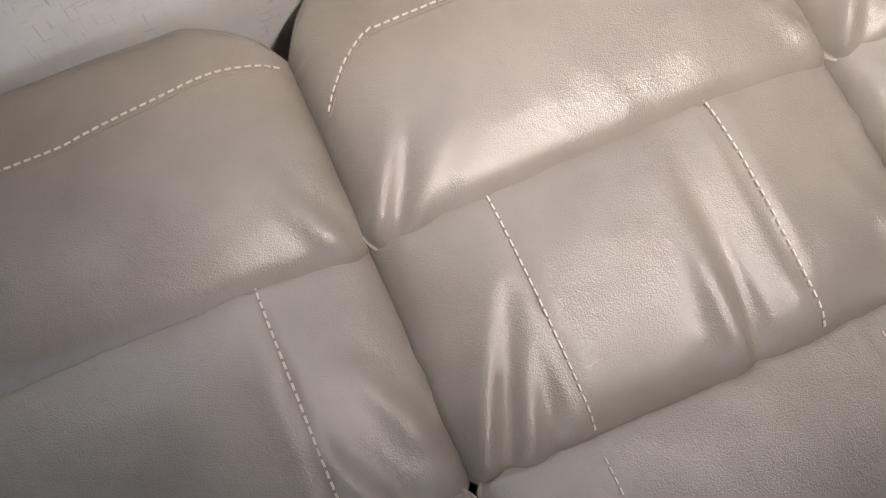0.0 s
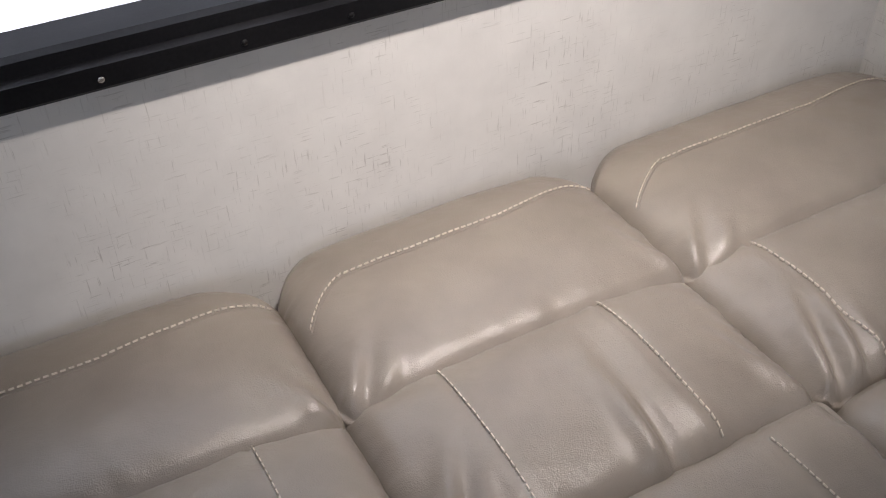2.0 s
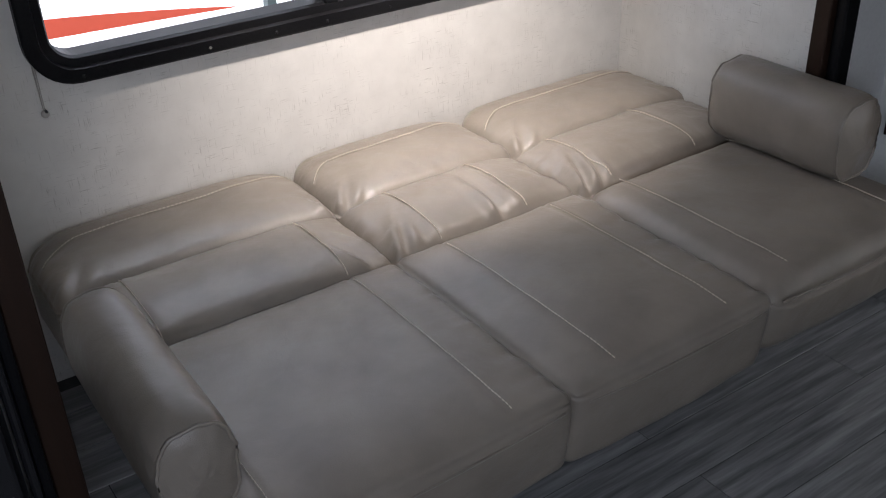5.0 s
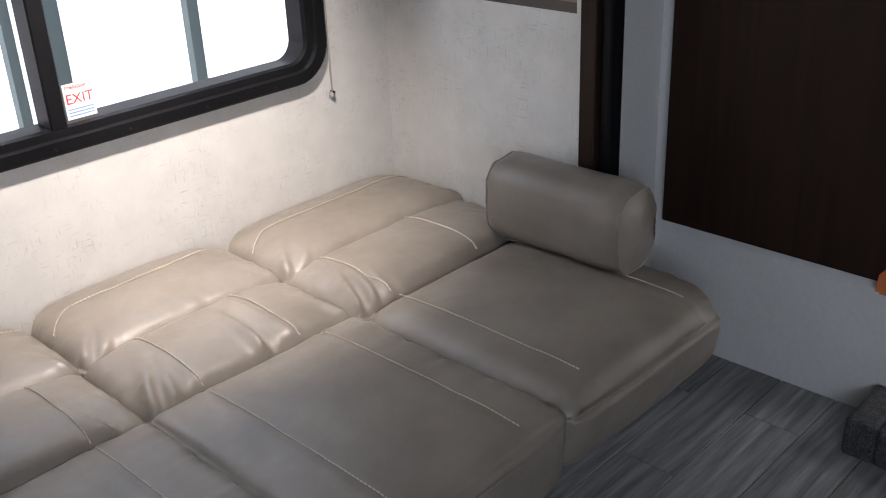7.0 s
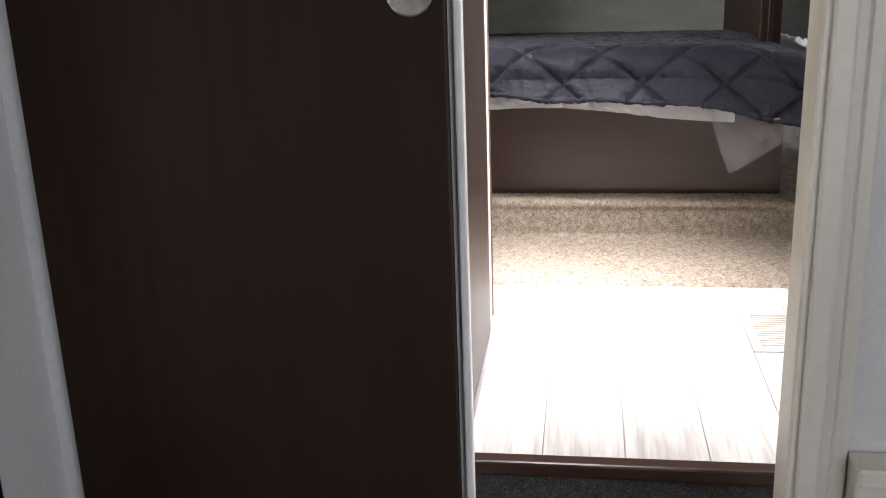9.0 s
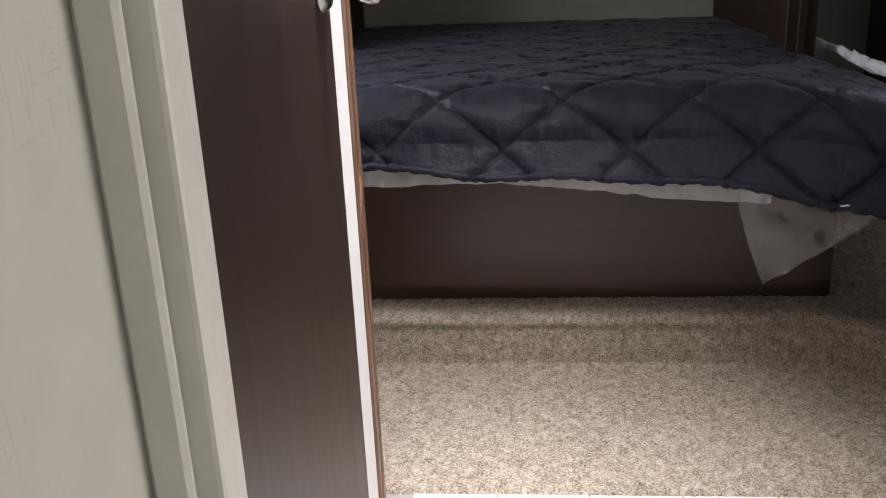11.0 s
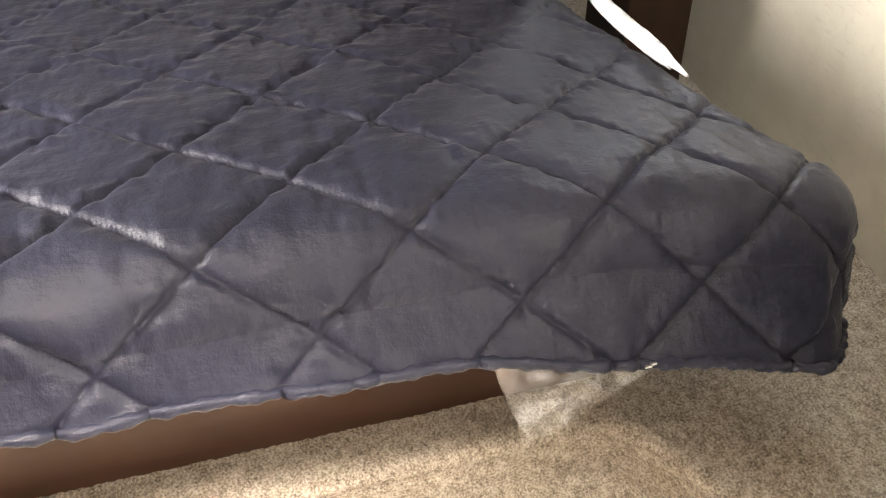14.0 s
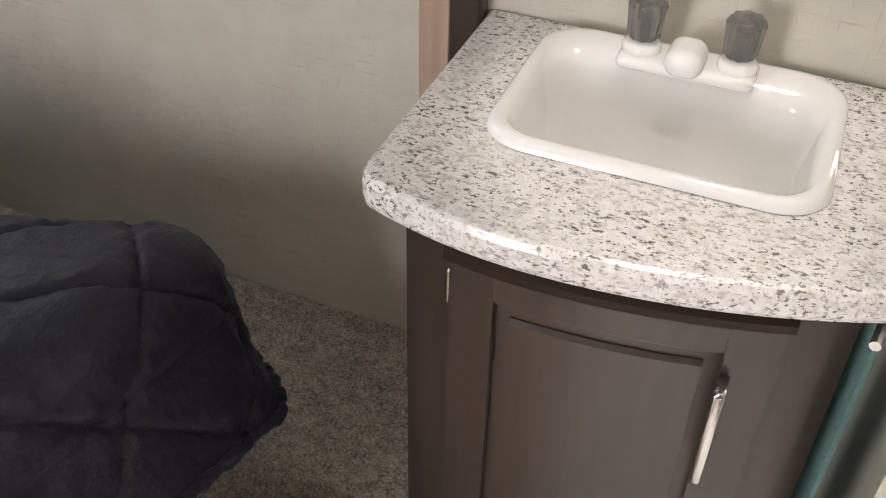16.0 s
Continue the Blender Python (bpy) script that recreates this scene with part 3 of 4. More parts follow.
boxpart("jamb", (0.225, -2.0845, 0.0), (0.315, -2.020, 2.15), M_TRIMW, cs, bevel=0.004)
boxpart("moulding", (0.212, -2.066, 0.0), (0.2245, -2.032, 2.15), M_TRIMW, cs, bevel=0.005, seg=2)
boxpart("moulding", (0.236, -2.112, 0.0), (0.2495, -2.0855, 2.15), M_TRIMW, cs, bevel=0.005, seg=2)
cab = thing("wall_cabinet", "cream raised-panel cabinet beside the doorway", "cabinet", (0.2, -2.4, 0))
boxpart("body", (0.19, -2.95, 0.0), (0.2494, -2.115, 0.69), M_TRIMW, cab, bevel=0.004)
boxpart("top_rail", (0.178, -2.95, 0.664), (0.1895, -2.115, 0.694), M_TRIMW, cab, bevel=0.004)
dr = boxpart("door", (0.176, -2.60, 0.06), (0.1895, -2.150, 0.645), M_TRIMW, cab, bevel=0.005)
boxpart("raised_panel", (0.169, -2.55, 0.12), (0.1755, -2.200, 0.585), M_TRIMW, dr, bevel=0.006)

# ---- steps up to the hall ----
st = thing("entry_step", "charcoal carpeted step up to the raised hall", "step", (0.35, -1.78, 0))
boxpart("tread", (0.04, -2.019, 0.0), (0.678, -1.548, 0.105), M_DARKCARPET, st, bevel=0.012, seg=2)
boxpart("tread_end", (0.04, -1.548, 0.0), (0.231, -1.470, 0.105), M_DARKCARPET, st, bevel=0.012, seg=2)
rs = thing("hall_riser", "charcoal carpeted riser under a dark nosing", "step", (0.69, -1.78, 0.1), kind="structure")
boxpart("riser", (0.680, -3.04, 0.0), (0.699, -1.40, 0.372), M_DARKCARPET, rs)
boxpart("nosing", (0.664, -3.04, 0.374), (0.706, -1.40, 0.409), M_ESPRESSO_Y, rs, "dark wood nosing", bevel=0.006, seg=2)

# ---- sofa, folded flat ----
SEATS = ((-1.935, -1.247), (-1.250, -0.699), (-0.702, -0.030))
ZT = 0.408


def seat_shape(x0, x1, seams, seed, free=False):
    def f(p, n):
        u, v = (p.x - x0) / (x1 - x0) * 2 - 1, (p.y + 1.215) / 0.61 * 2 - 1
        q = p.copy()
        if free:
            c = max(0.0, (u - 0.70) / 0.30) * max(0.0, (-v - 0.45) / 0.55)
            q.x, q.y = q.x - 0.055 * c, q.y + 0.050 * c
            q.z -= 0.02 * max(0.0, (u - 0.8) / 0.2) ** 2
            low = max(0.0, min(1.0, (ZT - 0.03 - p.z) / 0.17)) ** 1.6
            q.x -= 0.060 * low * max(0.0, (u - 0.6) / 0.4)
            q.z += 0.045 * low * max(0.0, (u - 0.7) / 0.3)
        tuck = max(0.0, min(1.0, (ZT - 0.05 - p.z) / 0.15)) ** 1.5 * max(0.0, (-v - 0.7) / 0.3)
        q.y += 0.020 * tuck
        if n.z > 0.3:
            q.z += 0.018 * (1 - u * u) * (1 - v * v * v * v) - 0.010
            for s in seams:
                q.z -= 0.0045 * math.exp(-((p.x - s) / 0.006) ** 2)
                q.z += 0.003 * math.exp(-((p.x - s) / 0.03) ** 2)
            e = math.exp(-(x1 - p.x) / 0.035)
            q.z += e * 0.013 * nz((p.x * 0.25, p.y * 2.2, 0), 18, seed)
            q.z += 0.0022 * nz(p, 6, seed)
        elif n.y < -0.5:
            q.y -= 0.012 * (1 - u * u) + 0.003 * nz(p, 9, seed)
        q.z += 0.0016 * nz(p, 22, seed)
        return q
    return f


def back_shape(x0, x1, y0, y1, puff, seams, seed, gather, tail, creases=()):
    """Puffed back cushion: gathers at its ends, tail narrows its wall side; creases are folds of
    (share of the width, share of the depth, length, height, slant), pulled in from the seams."""
    def f(p, n):
        u, v = (p.x - x0) / (x1 - x0) * 2 - 1, (p.y - y0) / (y1 - y0) * 2 - 1
        q = p.copy()
        au, av = abs(u), abs(v)
        if n.z > 0.15:
            q.z += puff * (1 - au ** 4) * (1 - 0.8 * av ** 3) - puff * 0.4
            for s in seams:
                q.z -= 0.005 * math.exp(-((p.x - s) / 0.0055) ** 2)
                q.z += 0.003 * math.exp(-((p.x - s) / 0.03) ** 2)
        d = min(p.x - x0, x1 - p.x)
        g = math.exp(-d / 0.05) * gather
        q.z += g * (0.019 * nz((p.x * 0.30, p.y * 1.0, 0), 40, seed) + 0.010 * nz((p.x * 0.4, p.y, 0), 85, seed) - 0.006)
        front = math.exp(-(p.y - y0) / 0.04) * gather
        q.z += front * (0.009 * nz((p.x * 1.0, p.y * 0.25, 0), 26, seed + 3) + 0.005 * nz((p.x, p.y * 0.25, 0), 60, seed + 3))
        for cu_, cv, ln, amp, slant in creases:
            xc, yc = x0 + (x1 - x0) * cu_, y0 + (y1 - y0) * cv
            dy = p.y - yc
            dx = p.x - xc - slant * dy
            fall = math.exp(-(dy / ln) ** 2) * max(0.0, n.z + 0.25)
            q.z += 1.35 * amp * fall * (math.exp(-(dx / 0.016) ** 2) - 0.9 * math.exp(-((dx - 0.024) / 0.011) ** 2))
        if tail:
            t = max(0.0, (v + 0.15) / 1.15)
            q.z -= tail * t * t * (0.75 + 0.25 * au)
            cut = 0.075 * (max(0.0, au - 0.70) / 0.30) ** 1.6
            if v > 0.2:
                q.y -= cut * (v - 0.2) / 0.8
        q.z += 0.0020 * nz(p, 8, seed) + 0.0012 * nz(p, 26, seed)
        q.y += 0.0018 * nz(p, 14, seed + 5)
        return q
    return f


sofa = thing("sofa", "taupe leather jackknife sofa folded flat into a bed", "sofa", (-0.99, -0.62, 0))
boxpart("base_frame", (-1.80, -0.86, 0.0), (-0.45, -0.18, 0.205), M_METAL, sofa, "dark metal under-frame", bevel=0.006)
SEAT_SEAMS = ((-1.83, -1.375), (-1.125, -0.815), (-0.585, -0.185))
LUM_CREASES = (((0.88, 0.05, 0.08, 0.007, -0.5), (0.95, 0.30, 0.06, 0.007, -0.4)),
               ((0.045, 0.12, 0.09, 0.010, 0.45), (0.115, 0.0, 0.09, 0.006, 0.2), (0.53, 0.02, 0.13, 0.011, 0.05), (0.70, 0.0, 0.06, 0.004, -0.2), (0.95, 0.10, 0.08, 0.008, -0.4)),
               ((0.035, 0.10, 0.09, 0.012, 0.4), (0.095, 0.02, 0.11, 0.010, 0.3), (0.165, 0.0, 0.06, 0.005, 0.1), (0.95, 0.2, 0.08, 0.006, -0.6)))
HEAD_CREASES = ((0.035, 0.10, 0.06, 0.006, 0.6), (0.10, 0.02, 0.04, 0.004, 0.7), (0.55, 0.0, 0.03, 0.003, -0.1), (0.95, 0.10, 0.06, 0.006, -0.5))
LUM_SEAMS = ((-1.80, -1.375), (-1.122, -0.868), (-0.590, -0.28))
for k, (x0, x1) in enumerate(SEATS):
    seed = 3.1 + 7.7 * k
    sh = seat_shape(x0, x1, SEAT_SEAMS[k], seed, k == 2)
    s = part("seat_cushion", softbox((x0, -1.215, 0.205), (x1, -0.586, ZT), 0.070 if k == 2 else 0.026, 0.0105, sh), M_LEATHER, sofa, smooth=True)
    for sx in SEAT_SEAMS[k]:
        ys = [-0.62 - i * 0.02 for i in range(27 if k == 2 else 29)]
        pts = [sh(Vector((sx + 0.004, y, ZT)), Vector((0, 0, 1))) + Vector((0, 0, 0.0035)) for y in ys]
        part("stitching", dashes(pts, 0.0070, 0.0036, 0.0010), M_THREAD, s, "pale stitching")
    # front welt
    xe = x1 - (0.17 if k == 2 else 0.03)
    pts = [(x0 + 0.03 + (xe - x0 - 0.03) * i / 40, -1.2165 - 0.011 * (1 - (2 * i / 40 - 1) ** 2), ZT - 0.036) for i in range(41)]
    part("welt", tube(pts, 0.0026, 6), M_LEATHER, s, smooth=True)
    yb0, yb1 = -0.606, -0.300
    shl = back_shape(x0, x1, yb0, yb1, 0.036, LUM_SEAMS[k], seed + 1, 0.35, 0.0, LUM_CREASES[k])
    lm = part("lumbar_cushion", softbox((x0 - 0.003, yb0, 0.235), (x1 + 0.003, yb1, 0.412), 0.036, 0.0095, shl), M_LEATHER, sofa, smooth=True)
    for sx in LUM_SEAMS[k]:
        pts = []
        for i in range(25):
            y = yb0 + 0.012 + (yb1 - yb0 - 0.024) * i / 24
            dy = max(0.0, abs(y - (yb0 + yb1) / 2) - ((yb1 - yb0) / 2 - 0.036))
            zz = 0.412 - 0.036 + math.sqrt(max(0.0, 0.036 ** 2 - dy * dy))
            pts.append(shl(Vector((sx + 0.004, y, zz)), Vector((0, 0, 1))) + Vector((0, 0, 0.003)))
        part("stitching", dashes(pts, 0.0075, 0.0038, 0.0013), M_THREAD, lm, "pale stitching")
    yh0, yh1 = -0.346, -0.008
    shh = back_shape(x0, x1, yh0, yh1, 0.032, (), seed + 2, 0.25, 0.004, HEAD_CREASES)
    hd = part("headrest_cushion", softbox((x0 - 0.003, yh0, 0.235), (x1 + 0.003, yh1, 0.428), 0.038, 0.0095, shh), M_LEATHER, sofa, smooth=True)
    pts = []
    for i in range(60):
        u = i / 59 * 2 - 1
        x = (x0 + x1) / 2 + u * ((x1 - x0) / 2 - 0.018)
        y = -0.122 - 0.060 * max(0.0, (-0.72 - u) / 0.28) ** 1.5 + 0.035 * max(0.0, (u - 0.3) / 0.7)
        dx = max(0.0, abs(x - (x0 + x1) / 2) - ((x1 - x0) / 2 - 0.035))
        dy = max(0.0, y - (yh1 - 0.038))
        zz = 0.428 - 0.038 + math.sqrt(max(0.0, 0.038 ** 2 - dx * dx - dy * dy))
        pts.append(shh(Vector((x, y, zz)), Vector((0, 0, 1))) + Vector((0, 0, 0.003)))
    part("stitching", dashes(pts, 0.0070, 0.0036, 0.0010), M_THREAD, hd, "pale stitching")
    part("welt", tube([p - Vector((0, 0.005, 0.0028)) for p in pts], 0.0014, 6), M_LEATHER, hd)

# bolsters


def bolster(name, x0, x1, y0, y1, z0, z1, flat, seed, label):
    """A long arm bolster along y with a domed top, and ends closed by piped panels."""
    th = thing(name, label, "bolster", ((x0 + x1) / 2, (y0 + y1) / 2, z0), "arm bolsters")
    cx, h, hw = (x0 + x1) / 2, z1 - z0, (x1 - x0) / 2
    bm = bmesh.new()
    n, segs = 56, 40
    rings = []

    def outline(a):
        c, s = math.cos(a), math.sin(a)
        e = flat
        return math.copysign(abs(c) ** e, c) * hw, (math.copysign(abs(s) ** e, s) * 0.5 + 0.5) * h

    for j in range(segs + 1):
        t = j / segs
        y = y0 + (y1 - y0) * t
        end = min(t, 1 - t)
        sc = 1 - 0.10 * math.exp(-end / 0.035)
        rg = []
        for i in range(n):
            a = i / n * math.tau
            x, z = outline(a)
            p = Vector((cx + x * sc, y, z0 + h * 0.42 + (z - h * 0.42) * sc))
            w = math.exp(-end / 0.10)
            p += Vector((x, 0, z - h / 2)).normalized() * (0.003 * nz(p, 9, seed) + w * 0.006 * nz((a * 1.6, t * 3, 0), 2.3, seed))
            p.z = max(p.z, z0)
            rg.append(bm.verts.new(p))
        rings.append(rg)
    for a, b in zip(rings, rings[1:]):
        for i in range(n):
            bm.faces.new((a[i], a[(i + 1) % n], b[(i + 1) % n], b[i]))
    outl = [[v.co.copy() for v in rings[0]], [v.co.copy() for v in rings[-1]]]
    bmesh.ops.recalc_face_normals(bm, faces=bm.faces)
    part("sleeve", bm, M_LEATHER, th, smooth=True)
    for pts, sgn in zip(outl, (-1, 1)):
        bm = bmesh.new()
        c = sum(pts, Vector()) / n
        prev = [bm.verts.new(p) for p in pts]
        for k in range(1, 8):
            f = 1 - k / 8
            cur = [bm.verts.new(c + (p - c) * f + Vector((0, sgn * (0.022 * (1 - f * f) + 0.0035 * nz(p, 18, seed + k * 0.15)), 0))) for p in pts]
            for i in range(n):
                bm.faces.new((prev[i], prev[(i + 1) % n], cur[(i + 1) % n], cur[i]))
            prev = cur
        bm.faces.new(prev)
        bmesh.ops.recalc_face_normals(bm, faces=bm.faces)
        part("end_panel", bm, M_LEATHER, th, smooth=True)
        part("piping", tube([p + Vector((0, sgn * 0.001, 0)) for p in pts], 0.0034, 6, True), M_LEATHER, th, smooth=True)
    return th


bolster("arm_bolster", -1.990, -1.848, -1.105, -0.63, 0.400, 0.600, 0.78, 4.2, "taupe leather arm bolster with piped ends on the sofa")
bolster("arm_bolster", -0.228, -0.050, -0.985, -0.580, 0.404, 0.628, 0.74, 9.4, "plump taupe leather arm bolster against the end wall")

# ---- hall: bathroom door, post, folding door ----
bd = thing("bathroom_door", "closed flat brown bathroom door with a nickel knob", "door", (1.10, -1.42, ZR))
boxpart("slab", (0.842, -1.446, ZR + 0.01), (1.384, -1.402, 2.28), M_DOORBROWN, bd, bevel=0.002)
kn = part("rose", lathe([(0.034, 0), (0.034, 0.004), (0.028, 0.012), (0.018, 0.015)], pose(1.330, -1.446, 1.430, 90), 36), M_CHROME, bd, "round nickel rose", True)
part("knob", lathe([(0.011, 0.010), (0.011, 0.026), (0.014, 0.036), (0.022, 0.048), (0.0265, 0.060), (0.026, 0.068), (0.021, 0.0735), (0.012, 0.075), (0.011, 0.0735), (0.0, 0.0735)], pose(1.330, -1.446, 1.430, 90), 36), M_CHROME, bd, "brushed nickel tulip knob", True)
hc = thing("bath_door_casing", "cream painted casing around the bathroom door", "trim", (0.83, -1.42, ZR), kind="structure")
boxpart("casing", (0.785, -1.452, ZR), (0.840, -1.4005, 2.30), M_TRIMW, hc, bevel=0.005, seg=2)
boxpart("bead", (0.772, -1.432, ZR), (0.784, -1.4005, 2.30), M_TRIMW, hc, bevel=0.004)
wp = thing("white_door_post", "bright white laminate post beside the bathroom door", "trim", (1.44, -1.42, ZR), kind="structure")
boxpart("post", (1.386, -1.442, ZR), (1.484, -1.4005, 2.40), M_WHITETRIM, wp, bevel=0.002)
boxpart("latch_plate", (1.387, -1.4445, 1.40), (1.397, -1.4425, 1.455), M_CHROME, wp, "small brass strike plate")
fd = thing("folding_door", "warm brown raised-panel bedroom door folded open", "door", (1.488, -1.446, ZR))
FX0, FX1, FY = 1.488, 1.800, -1.446
for nm, a, b in (("stile", (FX0, ZR + 0.015), (FX0 + 0.058, 2.30)), ("stile", (FX1 - 0.058, ZR + 0.015), (FX1, 2.30)), ("rail", (FX0 + 0.058, ZR + 0.015), (FX1 - 0.058, ZR + 0.10)),
                 ("rail", (FX0 + 0.058, 1.005), (FX1 - 0.058, 1.075)), ("rail", (FX0 + 0.058, 2.22), (FX1 - 0.058, 2.30))):
    boxpart(nm, (a[0] + 0.0005, FY, a[1]), (b[0] - 0.0005, FY + 0.030, b[1]), M_PANELBROWN, fd, bevel=0.003)
for z0, z1 in ((ZR + 0.10, 1.005), (1.075, 2.22)):
    bm = bmesh.new()
    o = [(FX0 + 0.058, z0), (FX1 - 0.058, z0), (FX1 - 0.058, z1), (FX0 + 0.058, z1)]
    loops = []
    for ins, y in ((0, FY + 0.006), (0.010, FY + 0.012), (0.014, FY + 0.012), (0.040, FY + 0.003), (0.046, FY + 0.003)):
        sg = ((1, 1), (-1, 1), (-1, -1), (1, -1))
        loops.append([bm.verts.new((x + ins * sx, y, z + ins * sz)) for (x, z), (sx, sz) in zip(o, sg)])
    for a, b in zip(loops, loops[1:]):
        for i in range(4):
            bm.faces.new((a[i], a[(i + 1) % 4], b[(i + 1) % 4], b[i]))
    bm.faces.new(loops[-1])
    bmesh.ops.recalc_face_normals(bm, faces=bm.faces)
    part("raised_panel", bm, M_PANELBROWN, fd)
boxpart("back_panel", (FX0 + 0.03, FY + 0.0305, ZR + 0.03), (FX1 - 0.03, FY + 0.034, 2.28), M_PANELBROWN, fd)

fd.rotation_euler[2] = radians(8.5)

vt = thing("floor_vent", "pale grey plastic floor vent in the hall floor", "floor vent", (1.47, -2.22, ZR))
part("vent_frame", boxes(((1.30, -2.300, ZR - 0.001), (1.635, -2.282, ZR + 0.006)), ((1.30, -2.178, ZR - 0.001), (1.635, -2.150, ZR + 0.006)), ((1.30, -2.282, ZR - 0.001), (1.325, -2.178, ZR + 0.006)), ((1.565, -2.282, ZR - 0.001), (1.635, -2.178, ZR + 0.006)), bevel=0.002), M_GREYVENT, vt)
for i in range(14):
    boxpart("slat", (1.331 + i * 0.0168, -2.281, ZR - 0.001), (1.338 + i * 0.0168, -2.179, ZR + 0.003), M_GREYVENT, vt)

# ---- carpets ----


def swing(x, y):
    """How far the step's lip swings out towards the vanity."""
    t = max(0.0, min(1.0, (-2.36 - y) / 0.30))
    return SWING * t * t * (3 - 2 * t) * max(0.0, min(1.0, (x - 1.83) / 0.47)) * max(0.0, min(1.0, (2.61 - x) / 0.2))


SWING = 0.46


def carpet_sheet(name, profile, y0, y1, label, step=0.0075):
    """Deep-pile carpet following a profile of (x, z), from y0 to y1."""
    pts = [Vector((p[0], 0, p[1])) for p in profile]
    line = []
    for a, b in zip(pts, pts[1:]):
        n = max(1, int((b - a).length / step))
        line += [a + (b - a) * i / n for i in range(n)]
    line.append(pts[-1])
    ny = int((y1 - y0) / step)
    verts, faces = [], []
    rng = np.random.RandomState(5)
    for i, p in enumerate(line):
        d = line[min(i + 1, len(line) - 1)] - line[max(i - 1, 0)]
        nrm = Vector((-d.z, 0, d.x)).normalized()
        h = rng.rand(ny + 1)
        for j in range(ny + 1):
            q = p + nrm * (0.001 + 0.0055 * h[j]) + Vector((0, 0, 0.0025 * nz((p.x, y0 + j * step, p.z), 7)))
            verts.append((q.x + 0.002 * (h[j - 1] - 0.5) - swing(p.x, y0 + (y1 - y0) * j / ny), y0 + (y1 - y0) * j / ny, q.z))
    w = ny + 1
    for i in range(len(line) - 1):
        for j in range(ny):
            faces.append((i * w + j, i * w + j + 1, (i + 1) * w + j + 1, (i + 1) * w + j))
    me = bpy.data.meshes.new(name)
    me.from_pydata(verts, [], [f[::-1] for f in faces])
    me.materials.append(M_CARPET)
    me.polygons.foreach_set("use_smooth", [True] * len(me.polygons))
    return tagged(new(name, me), label, "carpet", kind="structure")


lip = [(2.335 + 0.028 * (1 - math.cos(a)) - 0.012 * math.sin(2 * a), ZC - 0.032 + 0.032 * math.sin(a)) for a in [radians(15 * i) for i in range(7)]]
carpet_sheet("carpet_step", [(1.812, ZR - 0.004), (1.818, ZR + 0.006), (2.318, ZR + 0.006), (2.328, ZR + 0.014)] + lip + [(2.62, ZC)], -3.048, -0.75, "beige pile carpet over the bedroom step")
carpet_sheet("carpet_side", [(2.615, ZC), (4.1, ZC)], -3.048, -2.38, "beige pile carpet beside the bed", 0.0085)
structure("platform", [((2.36, -3.05, 0.30), (4.15, -0.745, ZC - 0.006)), ((1.83, -3.05, 0.30), (2.36, -0.745, ZR - 0.002))], M_CARPET, "carpeted bedroom floor platform", "floor")

# ---- bed ----
BX0, BX1, BY0, BY1 = 2.31, 4.10, -2.50, -1.02
bb = thing("bed_base", "dark brown laminate bed base on the carpet", "bed base", (3.2, -1.8, ZC))
boxpart("front_panel", (2.428, -2.405, ZC - 0.002), (2.446, -1.172, 0.905), M_ESPRESSO_Y, bb, bevel=0.002)
boxpart("side_panel", (2.447, -2.400, ZC - 0.002), (4.10, -2.384, 0.905), M_ESPRESSO_Y, bb)
boxpart("side_panel", (2.447, -1.193, ZC - 0.002), (4.10, -1.177, 0.905), M_ESPRESSO_Y, bb)
boxpart("corner_strip", (2.4255, -1.196, ZC - 0.002), (2.4275, -1.170, 0.905), M_ESPRESSO, bb)
boxpart("deck", (2.40, -2.42, 0.906), (4.10, -1.16, 0.918), M_ESPRESSO_Y, bb)
mt = thing("mattress", "pale mattress still in its clear plastic bag", "mattress", (3.2, -1.76, 0.92))
part("body", softbox((2.315, -2.44, 0.918), (BX1, BY1 - 0.03, 0.958), 0.018, 0.05), M_MATTRESS, mt, smooth=True)

PW, PL = 0.268, 0.245


def hem_z(y):
    t = (y - BY1) / (BY0 - BY1)
    return 0.958 - 0.106 * max(0.0, t) ** 1.5 + 0.006 * math.sin(t * 14) + 0.004 * math.sin(t * 31 + 1)


def quilt_edge(a):
    """The bed's open side, which flares out towards the foot."""
    return -2.385 - 0.240 * max(0.0, min(1.0, (a - 1.00) / 0.75))


def quilt_point(a, b):
    """a: way from the head end, b: way across (world y on top), with overhang beyond the edges."""
    r = 0.10
    fx, fy0, fy1 = 2.335, quilt_edge(a), BY1 - 0.03
    da = max(0.0, a - (BX1 - fx))
    db, sg = (b - fy1, 1) if b > fy1 else ((fy0 - b, -1) if b < fy0 else (0.0, 0))
    d = (da ** 4 + db ** 4) ** 0.25
    k = min(d / r, math.pi / 2)
    rest = max(0.0, d - r * math.pi / 2)
    out, drop = r * math.sin(k) + rest * (0.12 + 0.38 * max(0.0, (da - 1.4 * db) / (da + db + 1e-6))), r * (1 - math.cos(k)) + rest * 0.88
    h = math.hypot(da, db) or 1.0
    top = 1.094 - 0.125 * max(0.0, 1 - a / 1.9) ** 1.2
    top -= 0.082 * max(0.0, min(1.0, (fy0 + 0.46 - b) / 0.46)) ** 1.4 * max(0.0, min(1.0, (a - 0.9) / 0.7))
    return Vector((BX1 - min(a, BX1 - fx) - out * da / h, max(fy0, min(fy1, b)) + sg * out * db / h, top - drop))


